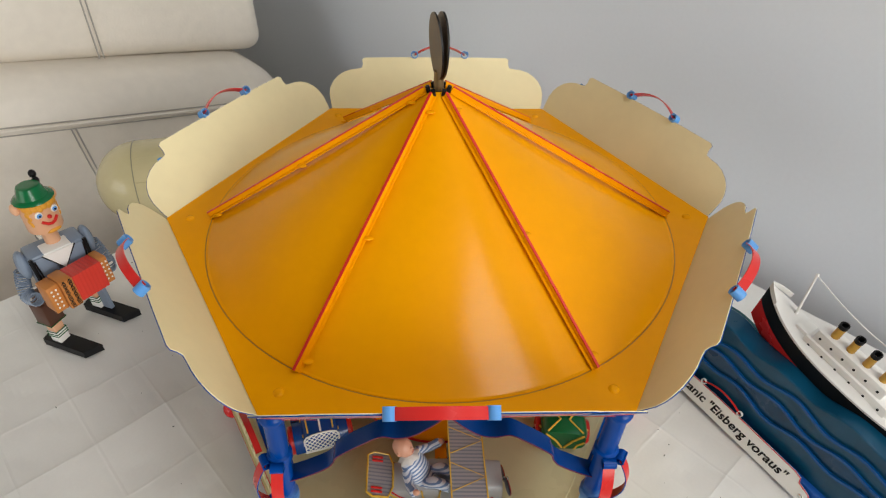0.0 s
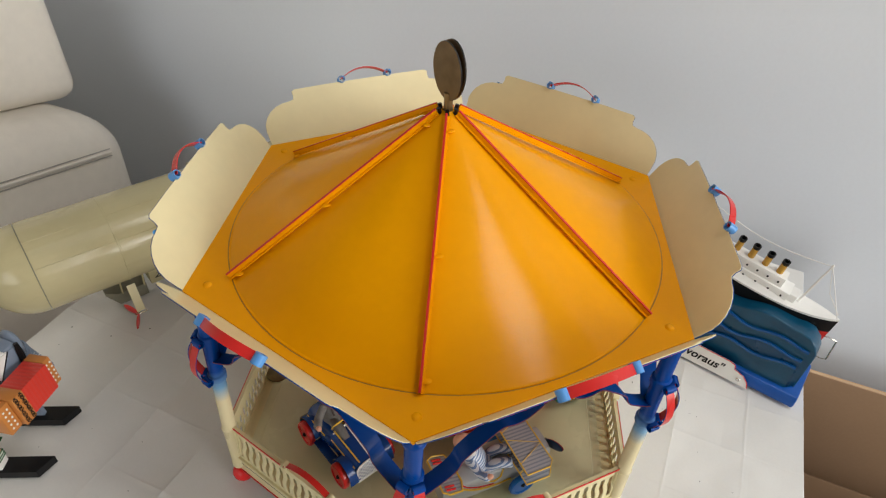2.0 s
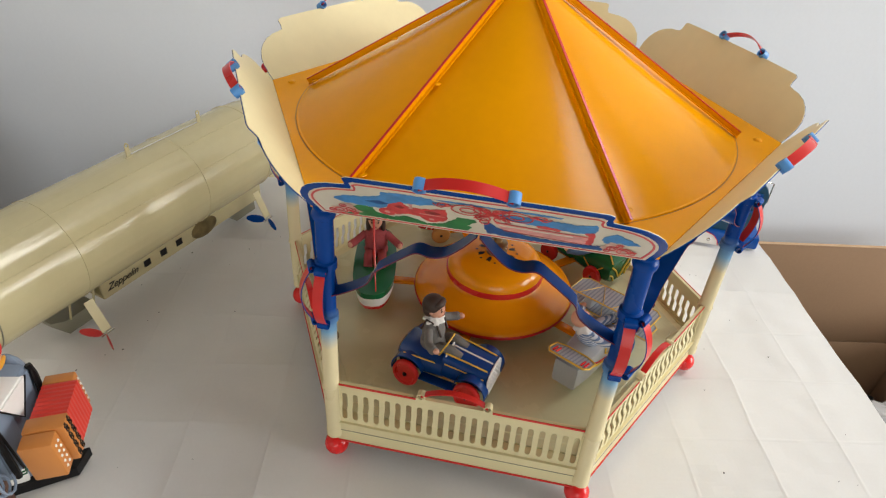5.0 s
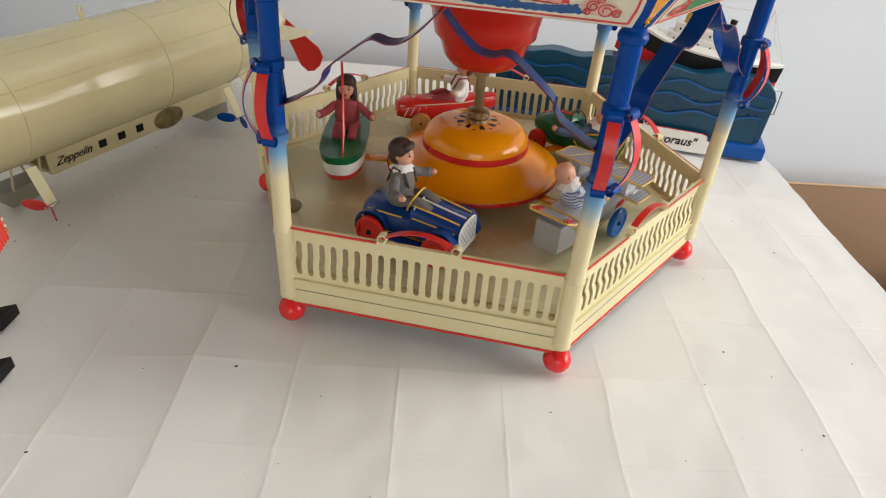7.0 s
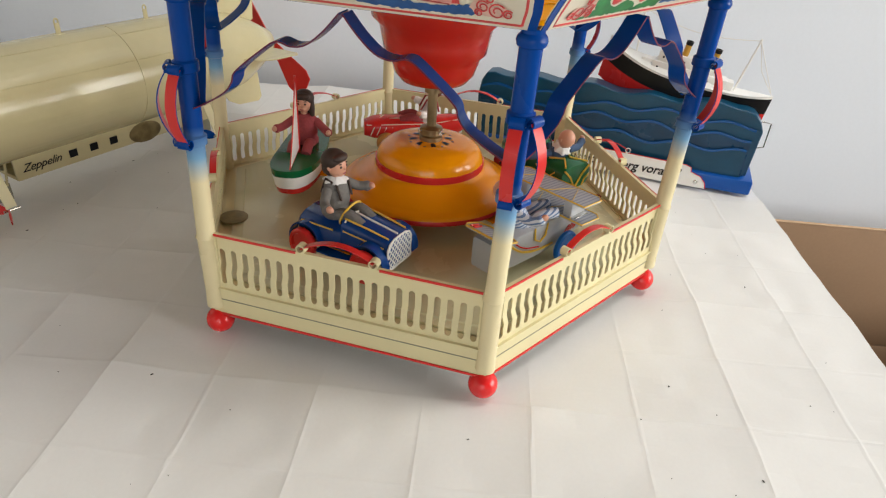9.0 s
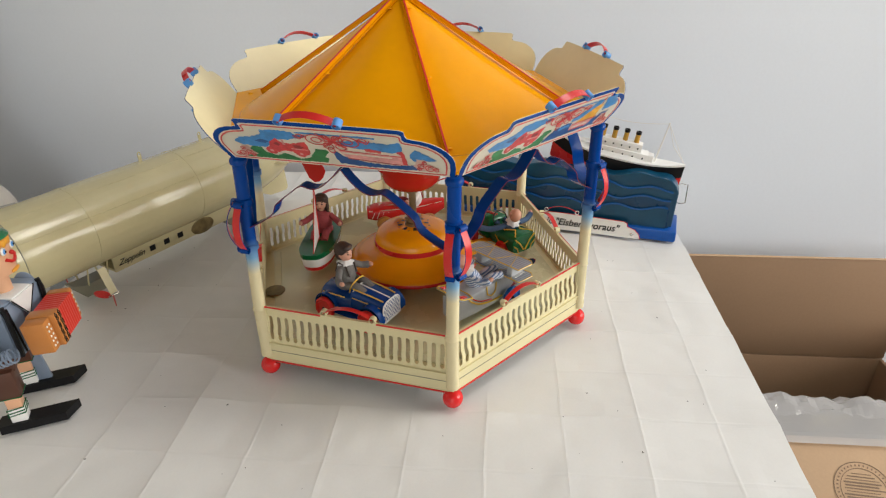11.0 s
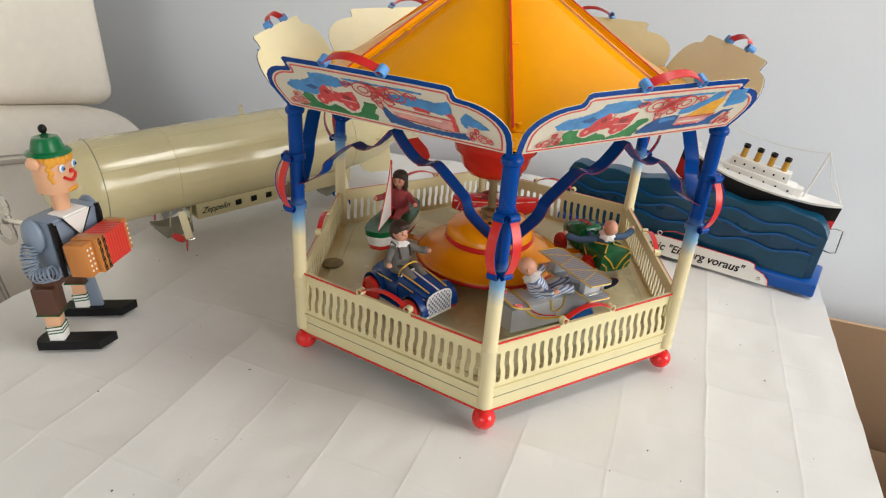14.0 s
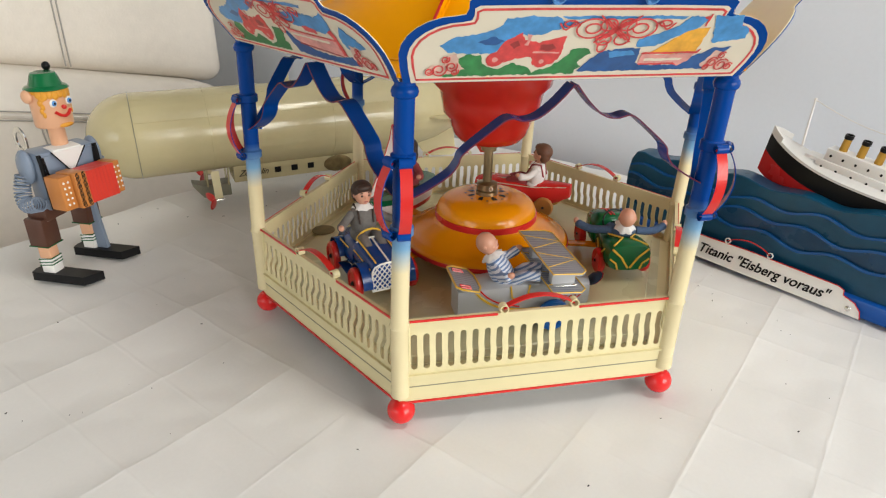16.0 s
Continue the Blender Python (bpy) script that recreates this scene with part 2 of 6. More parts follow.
class Shape:
    """Vertices and faces of one part, each face with a material slot."""

    leaning = False

    def __init__(self):
        self.v, self.f, self.m, self.mats = [], [], [], []

    def slot(self, mat):
        if mat not in self.mats:
            self.mats.append(mat)
        return self.mats.index(mat)

    def add(self, verts, faces, mat, m=None):
        k, s = len(self.v), self.slot(mat)
        self.v += [tuple(m @ Vector(p)) if m is not None else tuple(p) for p in verts]
        self.f += [[k + i for i in f] for f in faces]
        self.m += [s] * len(faces)
        return self

    def box(self, centre, size, mat, m=None, bevel=0.0, turn=(0, 0, 0)):
        bm = bmesh.new()
        bmesh.ops.create_cube(bm, size=1)
        bmesh.ops.scale(bm, vec=size, verts=bm.verts)
        if bevel:
            bmesh.ops.bevel(bm, geom=bm.edges[:], offset=bevel, segments=2, affect="EDGES", profile=0.5)
        q = pose(*centre, *turn)
        return self.take(bm, mat, m @ q if m is not None else q)

    def take(self, bm, mat, m=None):
        bm.verts.index_update()
        self.add([v.co.copy() for v in bm.verts], [[v.index for v in f.verts] for f in bm.faces], mat, m)
        bm.free()
        return self

    def ball(self, centre, size, mat, m=None, seg=16, turn=(0, 0, 0)):
        bm = bmesh.new()
        bmesh.ops.create_uvsphere(bm, u_segments=seg, v_segments=max(6, seg // 2), radius=1)
        size = (size,) * 3 if isinstance(size, (int, float)) else size
        q = pose(*centre, *turn) @ Matrix.Diagonal((*size, 1))
        return self.take(bm, mat, m @ q if m is not None else q)

    def lathe(self, profile, mat, m=None, seg=48, flute=0.0):
        """Turned about z; profile: radius, height."""
        verts, faces, n = [], [], len(profile)
        for i in range(seg):
            a = 2 * math.pi * i / seg
            for r, z in profile:
                verts.append((r * math.cos(a), r * math.sin(a), z))
        for i in range(seg):
            j = (i + 1) % seg
            for k in range(n - 1):
                faces.append([i * n + k, j * n + k, j * n + k + 1, i * n + k + 1])
        return self.add(verts, faces, mat, m)

    def rod(self, a, b, r, mat, r2=None, seg=12, m=None):
        a, b = Vector(a), Vector(b)
        q = (b - a).to_track_quat("Z", "Y").to_matrix().to_4x4()
        h, r2 = (b - a).length, r if r2 is None else r2
        q = Matrix.Translation(a) @ q
        return self.lathe([(0, 0), (r, 0), (r2, h), (0, h)], mat, m @ q if m is not None else q, seg)

    def tube(self, path, r, mat, seg=8, m=None):
        path = [Vector(p) for p in path]
        verts, faces = [], []
        up = None
        for i, p in enumerate(path):
            d = (path[min(i + 1, len(path) - 1)] - path[max(i - 1, 0)]).normalized()
            if up is None:
                up = d.orthogonal().normalized()
            up = (up - d * up.dot(d)).normalized()
            side = d.cross(up)
            for k in range(seg):
                a = 2 * math.pi * k / seg
                verts.append(p + r * (math.cos(a) * up + math.sin(a) * side))
        for i in range(len(path) - 1):
            for k in range(seg):
                j = (k + 1) % seg
                faces.append([i * seg + k, i * seg + j, (i + 1) * seg + j, (i + 1) * seg + k])
        faces.append(list(range(seg))[::-1])
        faces.append([(len(path) - 1) * seg + k for k in range(seg)])
        return self.add(verts, faces, mat, m)

    def strip(self, path, across, width, thick, mat, edge=None, m=None):
        """A flat band of sheet metal that follows a path; across: the way of its width."""
        path, across = [Vector(p) for p in path], Vector(across).normalized()
        verts, n = [], len(path)
        for i, p in enumerate(path):
            d = (path[min(i + 1, n - 1)] - path[max(i - 1, 0)]).normalized()
            out = across.cross(d).normalized() * thick / 2
            w = across * width / 2
            verts += [p - w - out, p + w - out, p + w + out, p - w + out]
        flat, rim = [], []
        for i in range(n - 1):
            a, b = 4 * i, 4 * i + 4
            flat += [[a, a + 1, b + 1, b], [a + 2, a + 3, b + 3, b + 2]]
            rim += [[a + 1, a + 2, b + 2, b + 1], [a + 3, a, b, b + 3]]
        rim += [[3, 2, 1, 0], [4 * n - 4, 4 * n - 3, 4 * n - 2, 4 * n - 1]]
        self.add(verts, flat, mat, m)
        k = len(self.v) - len(verts)
        s = self.slot(edge or mat)
        self.f += [[k + i for i in f] for f in rim]
        self.m += [s] * len(rim)
        return self

    def plate(self, outline, thick, mat, m=None, edge=None):
        """A flat outline (x, y) of the given thickness, from z = 0 up."""
        n = len(outline)
        verts = [(x, y, 0) for x, y in outline] + [(x, y, thick) for x, y in outline]
        self.add(verts, [list(range(n))[::-1], [n + i for i in range(n)]], mat, m)
        k = len(self.v) - 2 * n
        s = self.slot(edge or mat)
        self.f += [[k + i, k + (i + 1) % n, k + n + (i + 1) % n, k + n + i] for i in range(n)]
        self.m += [s] * n
        return self

    def link(self, name, parent=None, label="", smooth=40, m=None, bevel=0.0):
        me = bpy.data.meshes.new(name)
        me.from_pydata([leaning(p) for p in self.v] if Shape.leaning else self.v, [], self.f)
        for mat in self.mats:
            me.materials.append(mat)
        me.polygons.foreach_set("material_index", self.m)
        bm = bmesh.new()
        bm.from_mesh(me)
        bmesh.ops.remove_doubles(bm, verts=bm.verts, dist=1e-6)
        bmesh.ops.recalc_face_normals(bm, faces=bm.faces)
        for f in bm.faces:
            f.smooth = bool(smooth)
        for e in bm.edges:
            e.smooth = not (len(e.link_faces) != 2 or e.calc_face_angle(0) > radians(smooth or 1))
        bm.to_mesh(me)
        bm.free()
        ob = new(name, me)
        if bevel:
            mod = ob.modifiers.new("worn edges", "BEVEL")
            mod.width, mod.segments, mod.limit_method, mod.angle_limit = bevel, 2, "ANGLE", radians(40)
        if parent is not None:
            ob.parent = parent
        if m is not None:
            ob.matrix_basis = m
        if label:
            ob["label"] = label
        return ob


def thing(name, m, label, category, group="", kind=""):
    ob = new(name)
    ob.empty_display_size = 0.02
    ob.matrix_basis = m
    return tagged(ob, label, category, group, kind)


def smooth_path(points, n=6):
    """Catmull-Rom through the points."""
    p = [Vector(q) for q in points]
    p = [2 * p[0] - p[1]] + p + [2 * p[-1] - p[-2]]
    out = []
    for i in range(1, len(p) - 2):
        for k in range(n):
            t = k / n
            a, b, c, d = p[i - 1], p[i], p[i + 1], p[i + 2]
            out.append(0.5 * (2 * b + (c - a) * t + (2 * a - 5 * b + 4 * c - d) * t * t + (3 * b - a - 3 * c + d) * t ** 3))
    return out + [p[-2]]


def text_mesh(words, size, mat, name, parent, m, shear=0.0, spacing=1.0, label="", align="LEFT", bold=0.0):
    curve = bpy.data.curves.new(name, "FONT")
    curve.body, curve.size, curve.extrude, curve.shear, curve.space_character = words, size, 0.0002, shear, spacing
    curve.align_x, curve.offset = align, bold
    tmp = new(name, curve)
    me = bpy.data.meshes.new_from_object(tmp.evaluated_get(bpy.context.evaluated_depsgraph_get()))
    bpy.data.objects.remove(tmp)
    me.materials.clear()
    me.materials.append(mat)
    ob = new(name, me)
    ob.parent, ob.matrix_basis = parent, m
    if label:
        ob["label"] = label
    return ob


# ---- the room ----
FLOOR_Z, CEIL_Z = -0.75, 1.80
U0, U1, V0, V1 = -2.6, 0.47, -3.0, 1.80        # inner faces of the walls along and across the table


def slab(name, lo, hi, mat, label, category):
    s = Shape()
    s.box([(a + b) / 2 for a, b in zip(lo, hi)], [b - a for a, b in zip(lo, hi)], mat)
    ob = s.link(name)
    ob.matrix_basis = UV
    return tagged(ob, label, category, kind="structure")


slab("floor", (U0 - 0.1, V0 - 0.1, FLOOR_Z - 0.1), (U1 + 0.1, V1 + 0.1, FLOOR_Z), WOOD_FLOOR, "dark wooden floor of the room", "floor")
slab("wall_north", (U1, V0 - 0.1, FLOOR_Z), (U1 + 0.1, V1 + 0.1, CEIL_Z), WALL_PAINT, "plain pale grey painted wall behind the table", "wall")
slab("wall_west", (U0, V1, FLOOR_Z), (U1, V1 + 0.1, CEIL_Z), SOFA_WALL, "plain beige unseen wall behind the sofa, pale to bounce light", "wall")


def holed(name, axis, lo, hi, hole_lo, hole_hi, mat, label, category):
    """A wall or ceiling slab with one opening through it; the opening is in the two axes other than axis."""
    a, b = [k for k in range(3) if k != axis]
    s = Shape()
    cuts_a, cuts_b = [lo[a], hole_lo[0], hole_hi[0], hi[a]], [lo[b], hole_lo[1], hole_hi[1], hi[b]]
    for i in range(3):
        for j in range(3):
            if i == 1 and j == 1:
                continue
            l, h = list(lo), list(hi)
            l[a], h[a], l[b], h[b] = cuts_a[i], cuts_a[i + 1], cuts_b[j], cuts_b[j + 1]
            s.box([(p + q) / 2 for p, q in zip(l, h)], [q - p for p, q in zip(l, h)], mat)
    ob = s.link(name)
    ob.matrix_basis = UV
    return tagged(ob, label, category, kind="structure")


# this opening is made only to let the added side fill in
holed("wall_south", 0, (U0 - 0.1, V0 - 0.1, FLOOR_Z), (U0, V1 + 0.1, CEIL_Z), (-0.70, 0.04), (0.74, 1.28), LOW_BOUNCE_WALL, "unseen wall kept dark against bounce, with a light opening", "wall")
holed("wall_east", 1, (U0, V0 - 0.1, FLOOR_Z), (U1, V0, CEIL_Z), (-1.62, 0.04), (0.42, 1.68), LOW_BOUNCE_WALL, "unseen wall kept dark against bounce, with a light opening", "wall")
sky_uv = UV.inverted() @ SKYLIGHT
holed("ceiling", 2, (U0 - 0.1, V0 - 0.1, CEIL_Z), (U1 + 0.1, V1 + 0.1, CEIL_Z + 0.1), (sky_uv.x - 0.6, sky_uv.y - 0.7), (min(sky_uv.x + 0.6, 0.45), sky_uv.y + 0.7), LOW_BOUNCE_CEILING,
      "unseen ceiling kept dark against bounce, with a roof window opening", "ceiling")

# ---- the table and its paper cover ----
TAB = dict(u0=-1.0, u1=0.43, v0=-0.365, v1=0.466)


FU, FV, PU, PV = -0.193, -0.095, 0.0695, 0.0712      # where the folds lie and how far apart


def fold(u, v):
    """Height of the creased paper: facets between sharp folds, with a slight ridge on each fold."""
    u, v = u + 0.0013 * noise.noise(Vector((u * 18, v * 18, 7))) + 0.001 * noise.noise(Vector((u * 70, v * 70, 5))), v + 0.0014 * noise.noise(Vector((u * 18, v * 18, 11))) + 0.001 * noise.noise(Vector((u * 70, v * 70, 9)))
    du, dv = (u - FU) / PU, (v - FV) / PV
    iu, iv = math.floor(du), math.floor(dv)
    tu, tv = du - iu, dv - iv

    def level(i, k, lo, hi):
        return random.Random(i * 31 + k * 977).uniform(lo, hi)

    h = 0.0010 * (level(iu, 1, -1, 1) * (1 - tu) + level(iu + 1, 1, -1, 1) * tu)
    h += 0.0013 * (level(iv, 2, -1, 1) * (1 - tv) + level(iv + 1, 2, -1, 1) * tv)
    corner = lambda a, b: random.Random(a * 131 + b * 17).uniform(-1, 1)
    h += 0.0016 * ((corner(iu, iv) * (1 - tu) + corner(iu + 1, iv) * tu) * (1 - tv) + (corner(iu, iv + 1) * (1 - tu) + corner(iu + 1, iv + 1) * tu) * tv)
    rise = lambda t: (1 - t / 0.35) ** 1.6 if t < 0.35 else ((t - 0.35) / 0.65) ** 1.4
    along = lambda i, w, s: 0.0012 * level(i, s, 0.5, 1.5) * (1 + 0.9 * noise.noise(Vector((w * 11, i * 3.7, s))))
    h += 0.36 * along(iv if tv < 0.35 else iv + 1, u, 5) * rise(tv) + 0.45 * along(iu if tu < 0.35 else iu + 1, v, 6) * rise(tu)
    for t, p, k in ((tu, PU, 0.00016), (tv, PV, 0.00018)):
        h += k * max(0.0, 1 - min(t, 1 - t) * p / 0.0022)
    h += 0.0007 * noise.noise(Vector((u * 14, v * 14, 0))) + 0.00055 * noise.noise(Vector((u * 45, v * 45, 3)))
    p = U * u + V * v
    near = min(1.0, max(0.0, (math.hypot(p.x, p.y) - 0.19) / 0.03), max(0.0, (math.hypot(p.x + 0.385, p.y - 0.12) - 0.05) / 0.05))
    return -0.0032 + 1.25 * h * (0.40 + 0.60 * near)


def fold_nodes(a, b, first, step):
    out = {a, b}
    k = math.floor((a - first) / step)
    while first + k * step < b + step:
        for d in (0.0, 0.0012, 0.0025, 0.005, 0.0075, 0.011, 0.0145, 0.018, 0.022, 0.026, 0.030, 0.036, 0.042, 0.048, 0.054, 0.059, 0.063, 0.0655, step - 0.0018):
            x = first + k * step + d
            if a < x < b:
                out.add(round(x, 5))
        k += 1
    return sorted(out)


def paper_cover():
    s = Shape()
    us = fold_nodes(TAB["u0"], TAB["u1"], FU, PU)
    inner = fold_nodes(TAB["v0"], TAB["v1"], FV, PV)
    rows = []
    for v in inner:
        rows.append((v, None))
    drop = [(0.0012, -0.0050), (0.0020, -0.012), (0.007, -0.05), (0.008, -0.10), (0.006, -0.14)]
    left = [(TAB["v1"] + a, z) for a, z in drop]
    right = [(TAB["v0"] - a, z) for a, z in drop][::-1]
    cols = [(v, z) for v, z in right] + rows + left
    n = len(cols)
    verts, faces = [], []
    for i, u in enumerate(us):
        for v, z in cols:
            if z is None:
                z = fold(u, v)
            else:
                z += 0.002 * noise.noise(Vector((u * 12, v * 12, 1)))
            verts.append((u, v, z))
    for i in range(len(us) - 1):
        for k in range(n - 1):
            faces.append([i * n + k, i * n + k + 1, (i + 1) * n + k + 1, (i + 1) * n + k])
    s.add(verts, faces, PAPER)
    ob = s.link("paper_tablecloth", smooth=1.5)
    ob.matrix_basis = UV
    mod = ob.modifiers.new("thickness", "SOLIDIFY")
    mod.thickness, mod.offset = 0.0006, -1
    return tagged(ob, "creased white paper sheet covering the table top", "tablecloth")


def table():
    t = thing("table", UV @ pose((TAB["u0"] + TAB["u1"]) / 2, (TAB["v0"] + TAB["v1"]) / 2, FLOOR_Z), "table hidden under a white paper cover", "table")
    lu, lv = TAB["u1"] - TAB["u0"] - 0.01, TAB["v1"] - TAB["v0"] - 0.006
    s = Shape()
    s.box((0, 0, 0.722), (lu, lv, 0.028), WOOD_FLOOR, bevel=0.003)
    s.link("tabletop", t)
    for a in (-1, 1):
        for b in (-1, 1):
            s = Shape()
            s.box((a * (lu / 2 - 0.06), b * (lv / 2 - 0.06), 0.354), (0.06, 0.06, 0.708), WOOD_FLOOR, bevel=0.003)
            s.link("leg", t)


table()
paper_cover()


def crumbs():
    s, rnd = Shape(), random.Random(4)
    for _ in range(190):
        u, v = rnd.uniform(-0.62, 0.25), rnd.uniform(-0.34, 0.44)
        p = U * u + V * v
        if math.hypot(p.x, p.y) < 0.215:
            continue
        r = rnd.choice((0.00025, 0.0003, 0.0004, 0.0006))
        s.ball((u, v, fold(u, v) + r * 0.4), (r * rnd.uniform(1, 2.2), r, r * 0.6), BLACK, seg=6, turn=(0, 0, rnd.uniform(0, 180)))
    ob = s.link("crumbs")
    ob.matrix_basis = UV
    tagged(ob, "tiny dark crumbs scattered over the paper", "crumbs", kind="stuff")


crumbs()


# ---- the sofa ----
def cushion(name, parent, centre, size, mat, r, puff=0.0):
    """A padded block with round edges and slightly bulging faces."""
    s = Shape()
    bm = bmesh.new()
    bmesh.ops.create_cube(bm, size=1)
    bmesh.ops.scale(bm, vec=size, verts=bm.verts)
    bmesh.ops.bevel(bm, geom=bm.edges[:], offset=r, segments=6, affect="EDGES", profile=0.5)
    bmesh.ops.subdivide_edges(bm, edges=[e for e in bm.edges if e.calc_length() > 0.1], cuts=10, use_grid_fill=True)
    for v in bm.verts:
        k = [1 - min(1, abs(v.co[i]) / (size[i] / 2)) ** 2 for i in range(3)]
        v.co.y *= 1 + puff * k[0] * k[2]
        v.co.z *= 1 + 0.5 * puff * k[0] * k[1]
        v.co += 0.004 * noise.noise_vector(v.co * 6)
    s.take(bm, mat, Matrix.Translation(centre))
    s.v = [(x, y, z + sag(x)) for x, y, z in s.v]
    return s.link(name, parent, smooth=60)


def sag(x):
    """The back cushions slope down towards the sofa's end."""
    return -0.215 * (max(x, -0.75) - 0.008)


def sofa():
    t = thing("sofa", pose(0, 0, FLOOR_Z, 0, 0, 41.8), "cream leather sofa with stitched seams beside the table", "sofa")
    z = -FLOOR_Z
    end, far, front = SOFA_END, -1.9, 0.688
    mid, length = (far + end) / 2, end - far
    cushion("seat", t, (mid, front + 0.30, z - 0.50), (length, 0.66, 0.30), LEATHER, 0.05)
    low = cushion("back_cushion", t, (mid, front + 0.20, z - 0.120), (length, 0.40, 0.47), LEATHER, 0.070, 0.012)

    def seam(name, parent, pts, r, mat, label=""):
        s = Shape()
        s.tube([(x, y, q + sag(x)) for x, y, q in pts], r, mat, 6)
        s.link(name, parent, label)

    run = np.linspace(far + 0.1, end - 0.055, 70)
    for k in (-1, 1):
        seam("stitching", low, [(x, front - 0.0022, z + 0.056 + 0.0062 * k) for x in run], 0.0010, THREAD)
    seam("welt", low, [(x, front - 0.0006, z + 0.056) for x in run], 0.0034, LEATHER, "raised leather welt along the front edge")
    for k in (0, 1):
        seam("stitching", low, [(-0.089 + 0.006 * k + 0.040 * (i / 15) ** 1.1, front - 0.0030, z + 0.050 - 0.022 * i) for i in range(16)], 0.0012, THREAD)
    top = cushion("headrest", t, (mid + 0.004, 0.782 + 0.15, z + 0.330), (length + 0.008, 0.30, 0.434), LEATHER, 0.036, 0.012)
    for k in (0, 1):
        seam("stitching", top, [(0.004 + 0.007 * k, 0.7790, z + 0.122 + 0.022 * i) for i in range(19)], 0.0012, THREAD)
    return t


SOFA_END = 0.288
sofa()


# ---- the cardboard box ----
FILM = bpy.data.materials.new("clear_film")
FILM.use_nodes = True
_b = FILM.node_tree.nodes["Principled BSDF"]
_b.inputs["Base Color"].default_value, _b.inputs["Roughness"].default_value = (0.60, 0.585, 0.575, 1), 0.05
_b.inputs["Alpha"].default_value = 0.60


def carton():
    rim = -0.35
    u0, u1, v0, v1 = -0.02, 0.388, -0.842, -0.30
    t = thing("cardboard_box", UV @ pose((u0 + u1) / 2, (v0 + v1) / 2, FLOOR_Z), "open brown cardboard box standing on the floor by the table", "box")
    w, d, h, k = u1 - u0, v1 - v0, rim - FLOOR_Z, 0.006
    for name, c, size in (("wall", (w / 2 - k / 2, 0, h / 2), (k, d, h)), ("wall", (-w / 2 + k / 2, 0, h / 2), (k, d, h)),
                          ("wall", (0, d / 2 - k / 2, h / 2), (w - 2 * k, k, h)), ("wall", (0, -d / 2 + k / 2, h / 2), (w - 2 * k, k, h)),
                          ("bottom", (0, 0, k / 2 + 0.002), (w - 2 * k, d - 2 * k, k))):
        s = Shape()
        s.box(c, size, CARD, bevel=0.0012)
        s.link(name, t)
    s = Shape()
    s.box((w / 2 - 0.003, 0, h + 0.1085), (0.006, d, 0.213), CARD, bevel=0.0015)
    up = s.link("flap", t, "flap standing upright")
    s = Shape()
    s.strip([(w / 2 - 0.003, -d / 2, h + 0.2156), (w / 2 - 0.003, d / 2, h + 0.2156)], (1, 0, 0), 0.0065, 0.001, CARD_LIGHT)
    s.link("cut_edge", up, "pale corrugated cut edge")
    s = Shape()
    s.box((0.03, -d / 2 - 0.05, h + 0.05), (w * 0.8, 0.005, 0.16), CARD, bevel=0.0015, turn=(40, 0, 0))
    s.link("flap", t)
    fw = 0.130
    q = pose(-w / 2 + 0.002, 0, h + 0.004, 0, -28, 0) @ Matrix.Translation((fw / 2, 0, 0))
    f = Shape()
    # paler tone carries the light that falls on the upturned flap
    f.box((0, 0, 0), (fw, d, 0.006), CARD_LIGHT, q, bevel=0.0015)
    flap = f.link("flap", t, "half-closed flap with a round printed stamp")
    q = q @ pose(STAMP_X, STAMP_Y, 0.0034, 0, 0, -94)
    s = Shape()
    for r0, r1 in ((0.0400, 0.0412), (0.0312, 0.0321)):
        s.lathe([(r0, 0.0), (r1, 0.0), (r1, 0.0003), (r0, 0.0003), (r0, 0)], INK, q, 48)
    rnd = random.Random(9)
    for i in range(12):
        y = 0.0235 - 0.0043 * i
        half = math.sqrt(0.0285 ** 2 - y * y)
        s.box((rnd.uniform(-0.002, 0.002), y, 0.0001), (2 * half * rnd.uniform(0.72, 0.98), rnd.choice((0.0010, 0.0016, 0.0022)), 0.0003), INK, q)
    for i in range(40):
        a = 2 * math.pi * i / 40
        s.box((0.0360 * math.cos(a), 0.0360 * math.sin(a), 0.0001), (0.0026, 0.0018, 0.0003), INK, q, turn=(0, 0, math.degrees(a)))
    s.link("stamp", flap, "round brown printed stamp")
    # crumpled clear film over the edge of the flap
    s = Shape()
    nu, nv = 26, 90
    verts = []
    top = smooth_path([(-0.014, 0, 0.0665), (0.0, 0, 0.071), (0.014, 0, 0.080), (0.030, 0, 0.090), (0.052, 0, 0.094), (0.070, 0, 0.078), (0.090, 0, 0.020), (0.095, 0, -0.060)], 5)
    for i in range(nu):
        c = top[round(i * (len(top) - 1) / (nu - 1))]
        for j in range(nv):
            y = -d / 2 + 0.012 + (d - 0.024) * j / (nv - 1)
            push = 0.010 * noise.noise(Vector((c.x * 40, y * 26, c.z * 30))) + 0.007 * noise.noise(Vector((c.x * 120, y * 75, c.z * 80)))
            lift = max(0.0, min(1.0, (c.x + 0.004) / 0.03))
            verts.append((-w / 2 + 0.115 + c.x + push * 0.6 * lift, y, h + c.z + 0.5 * push * lift + 0.004 * lift * noise.noise(Vector((y * 14, 3, 1)))))
    s.add(verts, [[i * nv + j, (i + 1) * nv + j, (i + 1) * nv + j + 1, i * nv + j + 1] for i in range(nu - 1) for j in range(nv - 1)], FILM)
    film = s.link("plastic_film", smooth=3)
    film.matrix_basis = UV @ pose((u0 + u1) / 2, (v0 + v1) / 2, FLOOR_Z)
    tagged(film, "crumpled clear plastic film lying over the box flap", "plastic film")
